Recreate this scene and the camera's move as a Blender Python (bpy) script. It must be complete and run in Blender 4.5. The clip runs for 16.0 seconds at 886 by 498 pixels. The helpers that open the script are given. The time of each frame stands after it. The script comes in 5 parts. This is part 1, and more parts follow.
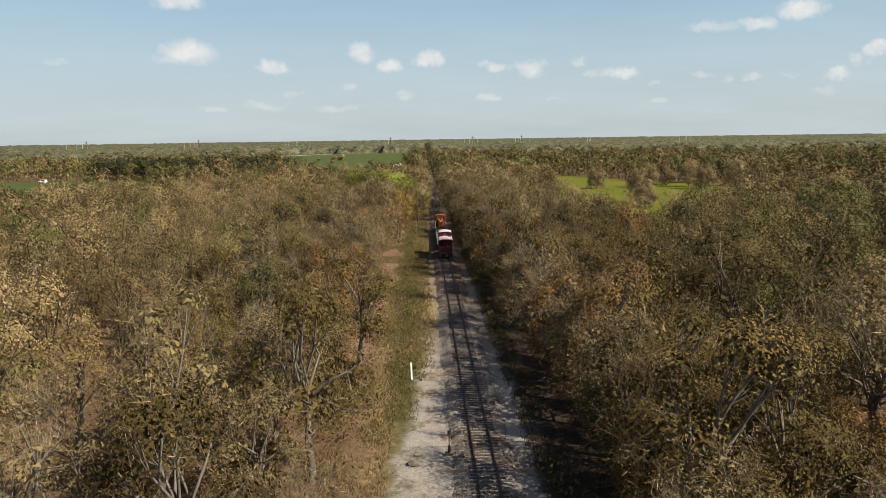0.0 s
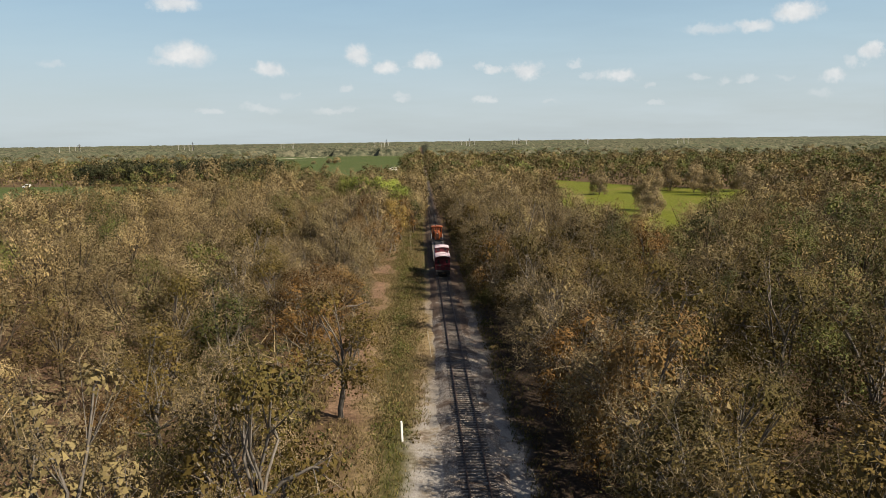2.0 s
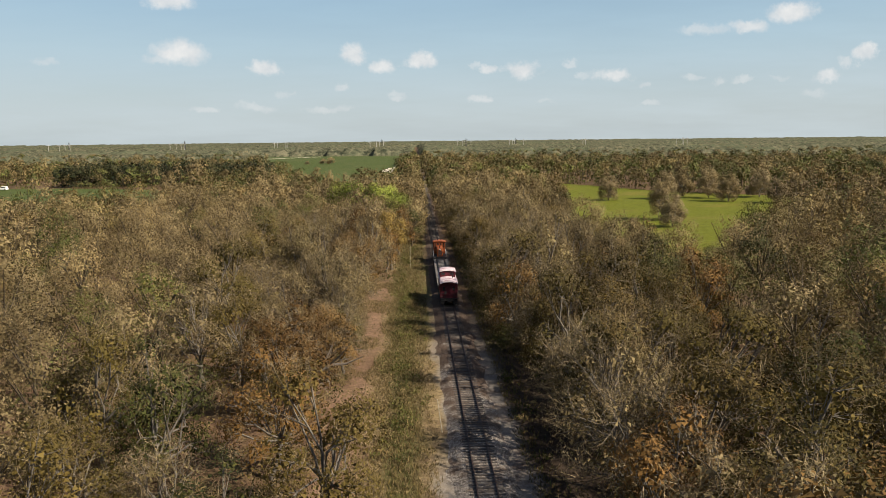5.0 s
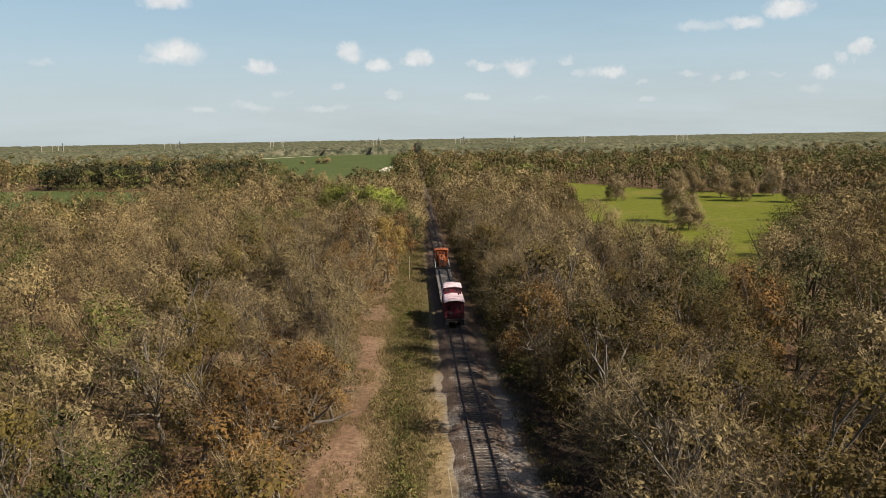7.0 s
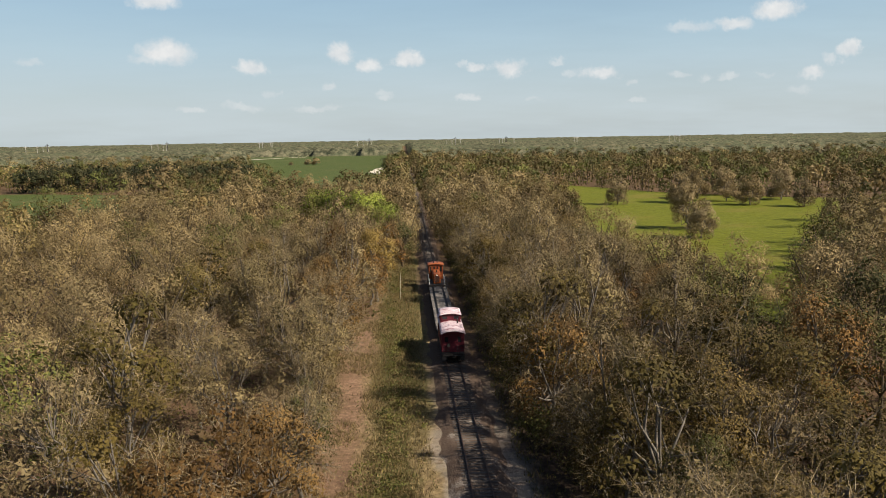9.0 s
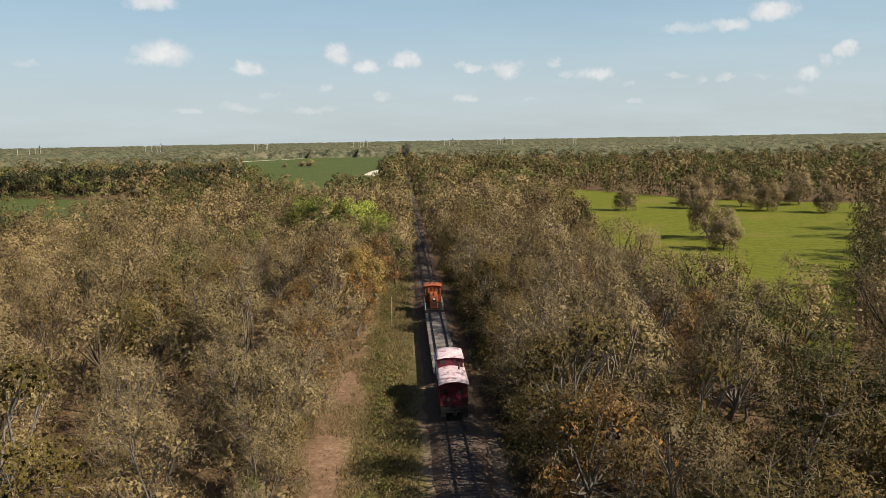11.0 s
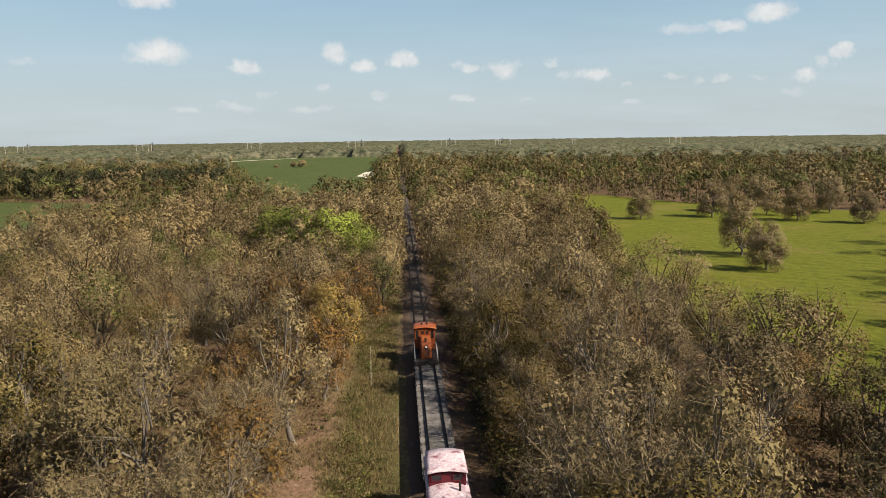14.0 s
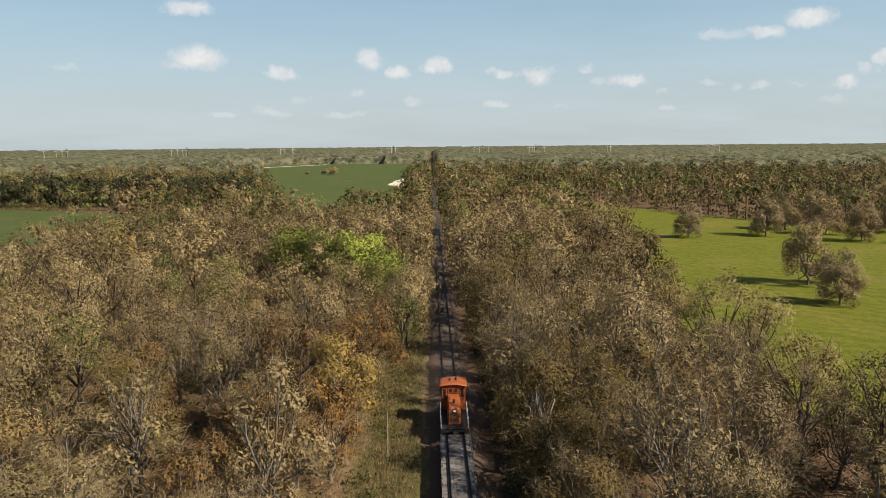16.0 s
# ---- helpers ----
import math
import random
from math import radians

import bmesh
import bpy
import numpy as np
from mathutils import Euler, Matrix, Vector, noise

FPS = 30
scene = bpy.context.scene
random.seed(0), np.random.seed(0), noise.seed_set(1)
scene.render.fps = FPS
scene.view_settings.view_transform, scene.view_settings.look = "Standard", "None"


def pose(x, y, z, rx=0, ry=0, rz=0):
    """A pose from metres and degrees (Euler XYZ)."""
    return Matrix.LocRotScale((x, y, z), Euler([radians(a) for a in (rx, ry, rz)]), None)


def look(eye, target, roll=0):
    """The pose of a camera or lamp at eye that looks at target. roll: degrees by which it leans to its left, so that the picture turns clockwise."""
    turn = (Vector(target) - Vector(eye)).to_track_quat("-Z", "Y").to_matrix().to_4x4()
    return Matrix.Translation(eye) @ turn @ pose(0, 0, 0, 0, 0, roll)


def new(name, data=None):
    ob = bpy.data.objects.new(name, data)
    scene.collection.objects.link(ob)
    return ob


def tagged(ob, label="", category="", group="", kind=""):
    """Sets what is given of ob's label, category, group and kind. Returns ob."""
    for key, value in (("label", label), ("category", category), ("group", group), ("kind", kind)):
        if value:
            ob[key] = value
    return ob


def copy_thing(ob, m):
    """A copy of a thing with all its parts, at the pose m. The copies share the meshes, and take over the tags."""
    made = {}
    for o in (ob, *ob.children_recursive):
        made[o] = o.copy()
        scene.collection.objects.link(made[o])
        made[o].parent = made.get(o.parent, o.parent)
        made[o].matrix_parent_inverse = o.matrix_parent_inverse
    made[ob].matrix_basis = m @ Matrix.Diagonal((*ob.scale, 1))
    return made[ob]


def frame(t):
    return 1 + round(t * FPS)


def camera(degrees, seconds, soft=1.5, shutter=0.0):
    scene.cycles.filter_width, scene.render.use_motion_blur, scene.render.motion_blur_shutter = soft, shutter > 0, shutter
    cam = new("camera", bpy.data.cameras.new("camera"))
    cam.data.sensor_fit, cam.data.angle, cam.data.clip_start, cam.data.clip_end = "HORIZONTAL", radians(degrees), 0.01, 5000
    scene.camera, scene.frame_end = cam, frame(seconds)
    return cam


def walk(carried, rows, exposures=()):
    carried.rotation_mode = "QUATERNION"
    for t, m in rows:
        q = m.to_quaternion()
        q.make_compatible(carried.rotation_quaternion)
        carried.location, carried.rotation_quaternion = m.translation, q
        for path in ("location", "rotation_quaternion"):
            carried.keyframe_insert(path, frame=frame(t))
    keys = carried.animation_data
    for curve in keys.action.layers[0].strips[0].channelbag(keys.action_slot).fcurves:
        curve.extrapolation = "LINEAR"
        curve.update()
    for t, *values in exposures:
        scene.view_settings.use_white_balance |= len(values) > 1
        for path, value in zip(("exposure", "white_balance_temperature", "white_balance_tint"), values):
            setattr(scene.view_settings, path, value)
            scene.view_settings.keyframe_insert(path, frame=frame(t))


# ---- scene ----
cam = camera(61.6, 16.0, soft=0.65)
PATH = [
    (0, (-4.21, -1.572, 23.579), (-4.16, 0.405, 23.282), -0.8),
    (0.5, (-4.083, 1.436, 23.825), (-4.031, 3.413, 23.527), -0.8),
    (1, (-3.957, 4.675, 24.026), (-3.903, 6.652, 23.731), -0.8),
    (1.5, (-3.844, 7.961, 24.226), (-3.788, 9.939, 23.934), -0.7),
    (2, (-3.853, 11.299, 24.493), (-3.794, 13.277, 24.201), -0.8),
    (2.5, (-3.916, 14.679, 24.71), (-3.853, 16.657, 24.418), -0.8),
    (3, (-4.035, 18.108, 24.942), (-3.969, 20.085, 24.649), -0.6),
    (3.5, (-4.152, 21.574, 25.21), (-4.084, 23.552, 24.918), -0.7),
    (4, (-4.461, 24.921, 25.423), (-4.39, 26.899, 25.131), -0.6),
    (4.2, (-4.594, 26.249, 25.44), (-4.521, 28.226, 25.149), -0.6),
    (6.3, (-5.212, 40.486, 25.536), (-5.146, 42.463, 25.236), -0.8),
    (6.5, (-5.241, 41.915, 25.532), (-5.176, 43.892, 25.233), -0.9),
    (7, (-5.277, 45.565, 25.572), (-5.199, 47.541, 25.273), -1.0),
    (7.5, (-5.366, 49.296, 25.621), (-5.272, 51.271, 25.321), -1.0),
    (8, (-5.487, 53.094, 25.66), (-5.387, 55.069, 25.362), -0.9),
    (8.5, (-5.393, 56.855, 25.684), (-5.291, 58.83, 25.386), -0.9),
    (9, (-5.248, 60.786, 25.722), (-5.146, 62.761, 25.424), -1.0),
    (9.2, (-5.181, 62.424, 25.734), (-5.078, 64.399, 25.435), -1.0),
    (11.3, (-4.242, 80.018, 25.983), (-4.132, 81.993, 25.688), -1.0),
    (11.5, (-4.129, 81.682, 25.995), (-4.018, 83.656, 25.7), -0.9),
    (12, (-3.824, 85.8, 25.998), (-3.712, 87.775, 25.703), -0.9),
    (12.5, (-3.633, 89.988, 26.025), (-3.519, 91.962, 25.73), -0.9),
    (13, (-3.388, 94.077, 26.012), (-3.271, 96.051, 25.717), -0.8),
    (13.5, (-3.119, 98.141, 26.053), (-3.001, 100.115, 25.758), -0.8),
    (14, (-2.813, 102.197, 26.132), (-2.695, 104.171, 25.836), -0.8),
    (14.5, (-2.583, 106.15, 26.33), (-2.472, 108.125, 26.038), -0.8),
    (15, (-2.334, 109.881, 26.78), (-2.244, 111.858, 26.492), -0.8),
    (15.5, (-2.145, 113.229, 27.313), (-2.085, 115.207, 27.029), -0.6),
    (16, (-2.084, 116.192, 27.803), (-2.051, 118.172, 27.523), -0.5),
]
walk(cam, [(t, look(eye, target, roll)) for t, eye, target, roll in PATH], [(0.0, 0.92), (16.0, 0.92)])

# ---- world, sun, exposure ----
SUN_TO = Vector((0.66, -0.355, 0.0)).normalized()
SUN_EL = radians(39.0)
world = bpy.data.worlds.new("sky")
scene.world = world
world.use_nodes = True


class Nodes:
    """Short-hand for building node trees."""

    def __init__(self, tree):
        self.tree = tree

    def node(self, kind):
        return self.tree.nodes.new(kind)

    def link(self, a, b):
        self.tree.links.new(a, b)

    def put(self, sock, v):
        if isinstance(v, bpy.types.NodeSocket):
            self.link(v, sock)
        elif v is not None:
            sock.default_value = v

    def math(self, op, a, b=None, clamp=False):
        n = self.node("ShaderNodeMath")
        n.operation, n.use_clamp = op, clamp
        self.put(n.inputs[0], a)
        self.put(n.inputs[1], b)
        return n.outputs[0]

    def vec(self, op, a, b=None):
        n = self.node("ShaderNodeVectorMath")
        n.operation = op
        self.put(n.inputs[0], a)
        self.put(n.inputs[1], b)
        return n.outputs["Value"] if op == "LENGTH" else n.outputs["Vector"]

    def noise(self, vec, scale, detail=4.0, rough=0.55):
        n = self.node("ShaderNodeTexNoise")
        self.put(n.inputs["Vector"], vec)
        n.inputs["Scale"].default_value = scale
        n.inputs["Detail"].default_value = detail
        n.inputs["Roughness"].default_value = rough
        return n

    def ramp(self, fac, stops, mode="LINEAR"):
        n = self.node("ShaderNodeValToRGB")
        n.color_ramp.interpolation = mode
        while len(n.color_ramp.elements) < len(stops):
            n.color_ramp.elements.new(0.5)
        for e, (p, c) in zip(n.color_ramp.elements, stops):
            e.position = p
            e.color = (*c, 1.0)
        self.put(n.inputs[0], fac)
        return n.outputs[0]

    def smooth(self, v, a, b, lo=0.0, hi=1.0):
        n = self.node("ShaderNodeMapRange")
        n.interpolation_type = "SMOOTHSTEP"
        self.put(n.inputs["Value"], v)
        for k, x in zip(("From Min", "From Max", "To Min", "To Max"), (a, b, lo, hi)):
            n.inputs[k].default_value = x
        return n.outputs[0]

    def mix(self, fac, a, b, mode="MIX"):
        n = self.node("ShaderNodeMix")
        n.data_type, n.blend_type = "RGBA", mode
        self.put(n.inputs["Factor"], fac)
        self.put(n.inputs["A"], (*a, 1.0) if isinstance(a, tuple) else a)
        self.put(n.inputs["B"], (*b, 1.0) if isinstance(b, tuple) else b)
        return n.outputs["Result"]


# fair-weather cumulus: bearing, height, half width, half height, density (tangents, looking along the track)
CLOUDS = [
    (-0.300, 0.114, 0.034, 0.0165, 1.00),
    (0.505, 0.161, 0.033, 0.0135, 1.00),
    (-0.078, 0.112, 0.020, 0.0120, 0.95),
    (0.008, 0.102, 0.023, 0.0098, 0.95),
    (0.143, 0.089, 0.026, 0.0105, 0.95),
    (-0.309, 0.179, 0.034, 0.0105, 0.90),
    (-0.194, 0.094, 0.020, 0.0105, 0.90),
    (-0.041, 0.095, 0.020, 0.0090, 0.90),
    (0.608, 0.109, 0.017, 0.0120, 0.90),
    (0.266, 0.081, 0.024, 0.0090, 0.85),
    (0.445, 0.144, 0.032, 0.0090, 0.85),
    (0.100, 0.089, 0.015, 0.0075, 0.80),
    (0.554, 0.078, 0.017, 0.0090, 0.80),
    (0.091, 0.051, 0.015, 0.0053, 0.60),
    (-0.325, 0.106, 0.023, 0.0060, 0.50),
    (-0.092, 0.069, 0.012, 0.0068, 0.50),
    (0.383, 0.140, 0.039, 0.0068, 0.50),
    (0.582, 0.096, 0.014, 0.0075, 0.50),
    (-0.024, 0.053, 0.011, 0.0053, 0.45),
    (0.081, 0.094, 0.008, 0.0060, 0.40),
    (-0.473, 0.103, 0.020, 0.0060, 0.35),
    (-0.275, 0.039, 0.020, 0.0045, 0.40),
    (-0.207, 0.042, 0.022, 0.0050, 0.35),
    (-0.112, 0.040, 0.030, 0.0050, 0.40),
    (-0.024, 0.058, 0.014, 0.0050, 0.35),
    (0.173, 0.048, 0.016, 0.0040, 0.25),
    (0.318, 0.044, 0.014, 0.0040, 0.35),
    (0.308, 0.067, 0.009, 0.0040, 0.35),
    (0.367, 0.078, 0.018, 0.0050, 0.40),
    (0.405, 0.073, 0.010, 0.0060, 0.40),
    (0.439, 0.074, 0.014, 0.0050, 0.40),
    (0.493, 0.075, 0.012, 0.0040, 0.25),
    (-0.165, 0.061, 0.010, 0.0050, 0.30),
    (0.207, 0.097, 0.014, 0.0050, 0.45),
    (0.538, 0.056, 0.022, 0.0070, 0.30),
    (0.232, 0.082, 0.012, 0.0050, 0.35),
]


def build_sky():
    w = Nodes(world.node_tree)
    world.node_tree.nodes.clear()
    sky = w.node("ShaderNodeTexSky")
    sky.sky_type, sky.sun_disc = "NISHITA", False
    sky.sun_elevation, sky.sun_rotation = SUN_EL, math.atan2(SUN_TO.x, SUN_TO.y)
    sky.altitude, sky.air_density, sky.dust_density, sky.ozone_density = 0.0, 1.0, 1.6, 1.6
    tc = w.node("ShaderNodeTexCoord")
    sep = w.node("ShaderNodeSeparateXYZ")
    w.link(tc.outputs["Generated"], sep.inputs[0])
    ahead = w.math("MAXIMUM", sep.outputs[1], 0.02)
    comb = w.node("ShaderNodeCombineXYZ")
    w.link(w.math("DIVIDE", sep.outputs[0], ahead), comb.inputs[0])
    w.link(w.math("DIVIDE", sep.outputs[2], ahead), comb.inputs[1])
    big = w.noise(comb.outputs[0], 30.0, 6.0, 0.65)
    warp = w.vec("MULTIPLY", w.vec("SUBTRACT", big.outputs["Color"], (0.5, 0.5, 0.5)), (0.06, 0.03, 0.0))
    here = w.vec("ADD", comb.outputs[0], warp)
    total = None
    for bx, by, hw, hh, dens in CLOUDS:
        d = w.vec("MULTIPLY", w.vec("SUBTRACT", here, (bx, by, 0.0)), (1 / hw, 1 / hh, 0.0))
        m = w.smooth(w.vec("LENGTH", d), 1.25, 0.35, 0.0, dens * 0.95)
        total = m if total is None else w.math("MAXIMUM", total, m)
    veil = w.noise(w.vec("MULTIPLY", comb.outputs[0], (3.0, 22.0, 1.0)), 1.0, 4.0, 0.6)
    haze = w.math("MULTIPLY", w.smooth(sep.outputs[2], 0.5, 0.05, 0.0, 0.9), w.smooth(veil.outputs[0], 0.2, 0.8, 0.85, 1.1), True)
    tone = w.ramp(w.smooth(sep.outputs[2], 0.0, 0.22), [(0.0, (0.545, 0.615, 0.640)), (0.5, (0.455, 0.590, 0.670)), (1.0, (0.355, 0.530, 0.665))])
    airy = w.mix(haze, sky.outputs[0], w.mix(1.0, tone, (10.0, 10.0, 10.0), "MULTIPLY"))
    cover = w.math("MULTIPLY", total, w.smooth(sep.outputs[1], 0.05, 0.2))
    puff = w.noise(comb.outputs[0], 40.0, 4.0, 0.6)
    col = w.ramp(puff.outputs[0], [(0.3, (0.64, 0.67, 0.69)), (0.65, (0.80, 0.80, 0.79))])
    mixed = w.mix(cover, airy, w.mix(1.0, col, (10.0, 10.0, 10.0), "MULTIPLY"))
    bg = w.node("ShaderNodeBackground")
    w.link(mixed, bg.inputs[0])
    bg.inputs[1].default_value = SKY_STRENGTH
    out = w.node("ShaderNodeOutputWorld")
    w.link(bg.outputs[0], out.inputs[0])


SKY_STRENGTH = 0.056
build_sky()
sun_data = bpy.data.lights.new("sun", "SUN")
sun_data.energy, sun_data.angle, sun_data.color = 5.0, radians(0.53), (1.0, 0.91, 0.77)
sun = new("sun", sun_data)
sun.matrix_world = look((SUN_TO * 200 * math.cos(SUN_EL)) + Vector((0, 0, 200 * math.sin(SUN_EL))), (0, 0, 0))


# ---- materials ----
def material(name, build, rough=0.85, metal=0.0, spec=0.3):
    m = bpy.data.materials.new(name)
    m.use_nodes = True
    n = Nodes(m.node_tree)
    bsdf = m.node_tree.nodes["Principled BSDF"]
    bsdf.inputs["Roughness"].default_value = rough
    bsdf.inputs["Metallic"].default_value = metal
    bsdf.inputs["Specular IOR Level"].default_value = spec
    build(n, bsdf)
    return m


def place(n):
    return n.node("ShaderNodeNewGeometry").outputs["Position"]


def local(n):
    return n.node("ShaderNodeTexCoord").outputs["Object"]


def bump(n, bsdf, height, strength=0.5, dist=0.03):
    b = n.node("ShaderNodeBump")
    b.inputs["Strength"].default_value, b.inputs["Distance"].default_value = strength, dist
    n.link(height, b.inputs["Height"])
    n.link(b.outputs[0], bsdf.inputs["Normal"])


def weathered(name, dark, light, scale=6.0, rough=0.8, metal=0.0, grime=(0.03, 0.027, 0.024), amount=0.5, relief=0.3):
    """A worn surface: two scales of colour and grime, with fine relief."""
    def build(n, bsdf):
        p = local(n)
        a = n.noise(p, scale, 6, 0.65)
        b = n.noise(p, scale * 0.25, 3, 0.5)
        c = n.ramp(a.outputs[0], [(0.3, dark), (0.7, light)])
        c = n.mix(n.smooth(b.outputs[0], 0.52, 0.75, 0.0, amount), c, grime)
        n.link(c, bsdf.inputs["Base Color"])
        bump(n, bsdf, a.outputs[0], relief, 0.02)
    return material(name, build, rough, metal)


LEAF_STOPS = [(0.0, (0.114, 0.087, 0.028)), (0.16, (0.195, 0.139, 0.060)), (0.32, (0.213, 0.157, 0.076)), (0.46, (0.139, 0.105, 0.036)),
              (0.6, (0.163, 0.105, 0.039)), (0.72, (0.098, 0.087, 0.026)), (0.84, (0.075, 0.083, 0.022)), (0.93, (0.123, 0.125, 0.028)), (1.0, (0.155, 0.111, 0.032))]
# leaf colours darkened to stand in for a cloud's shadow
CLOUD_SHADE_STOPS = [(0.0, (0.020, 0.024, 0.010)), (0.5, (0.032, 0.035, 0.013)), (1.0, (0.050, 0.049, 0.019))]
OLIVE_STOPS = [(0.0, (0.061, 0.047, 0.010)), (0.5, (0.088, 0.063, 0.014)), (1.0, (0.110, 0.073, 0.020))]
BUSH_STOPS = [(0.0, (0.225, 0.168, 0.082)), (0.5, (0.255, 0.190, 0.098)), (1.0, (0.235, 0.165, 0.060))]
TAN_STOPS = [(0.0, (0.149, 0.109, 0.047)), (0.5, (0.193, 0.142, 0.068)), (1.0, (0.157, 0.121, 0.047))]
RUST_STOPS = [(0.0, (0.125, 0.070, 0.019)), (0.5, (0.159, 0.084, 0.023)), (1.0, (0.136, 0.086, 0.028))]
GREEN_STOPS = [(0.0, (0.039, 0.043, 0.011)), (0.5, (0.056, 0.057, 0.011)), (1.0, (0.084, 0.075, 0.015))]
YELLOW_STOPS = [(0.0, (0.230, 0.155, 0.040)), (1.0, (0.260, 0.172, 0.046))]
LIME_STOPS = [(0.0, (0.161, 0.203, 0.029)), (1.0, (0.224, 0.239, 0.039))]


def leaf_material(name, shared, stops=LEAF_STOPS):
    """Leaves whose hue goes tree by tree and varies leaf by leaf."""
    def build(n, bsdf):
        if shared:
            at = n.node("ShaderNodeAttribute")
            at.attribute_name = "tint"
            tint = at.outputs["Fac"]
        else:
            tint = n.node("ShaderNodeObjectInfo").outputs["Random"]
        island = n.node("ShaderNodeNewGeometry").outputs["Random Per Island"]
        t = n.math("ADD", tint, n.math("MULTIPLY", n.math("SUBTRACT", island, 0.5), 0.12), True)
        c = n.ramp(t, stops)
        own = n.math("FRACT", n.math("MULTIPLY", tint, 37.7))
        v = n.math("MULTIPLY", n.math("ADD", n.math("MULTIPLY", island, 0.42), 0.72), n.math("ADD", n.math("MULTIPLY", own, 0.78), 0.46))
        hsv = n.node("ShaderNodeHueSaturation")
        n.link(v, hsv.inputs["Value"])
        n.link(c, hsv.inputs["Color"])
        n.link(hsv.outputs[0], bsdf.inputs["Base Color"])
        tr = n.node("ShaderNodeBsdfTranslucent")
        n.link(hsv.outputs[0], tr.inputs[0])
        mx = n.node("ShaderNodeMixShader")
        mx.inputs[0].default_value = 0.12
        n.link(bsdf.outputs[0], mx.inputs[1])
        n.link(tr.outputs[0], mx.inputs[2])
        out = [x for x in n.tree.nodes if x.type == "OUTPUT_MATERIAL"][0]
        n.link(mx.outputs[0], out.inputs[0])
    return material(name, build, 0.75, 0.0, 0.15)


def build_bark(n, bsdf):
    p = local(n)
    a = n.noise(n.vec("MULTIPLY", p, (3.0, 3.0, 0.7)), 3.0, 6, 0.7)
    b = n.noise(place(n), 0.35, 3, 0.6)
    c = n.ramp(a.outputs[0], [(0.3, (0.060, 0.050, 0.041)), (0.7, (0.17, 0.148, 0.122))])
    c = n.mix(n.smooth(b.outputs[0], 0.5, 0.68, 0.0, 0.4), c, (0.23, 0.19, 0.14))
    n.link(c, bsdf.inputs["Base Color"])
    bump(n, bsdf, a.outputs[0], 0.6, 0.04)


def build_twig(n, bsdf):
    island = n.node("ShaderNodeNewGeometry").outputs["Random Per Island"]
    b = n.noise(place(n), 0.11, 2, 0.5)
    c = n.ramp(island, [(0.0, (0.075, 0.054, 0.029)), (0.6, (0.205, 0.152, 0.082)), (1.0, (0.37, 0.285, 0.170))])
    c = n.mix(n.smooth(b.outputs[0], 0.45, 0.65, 0.0, 0.5), c, (0.240, 0.172, 0.094))
    n.link(c, bsdf.inputs["Base Color"])


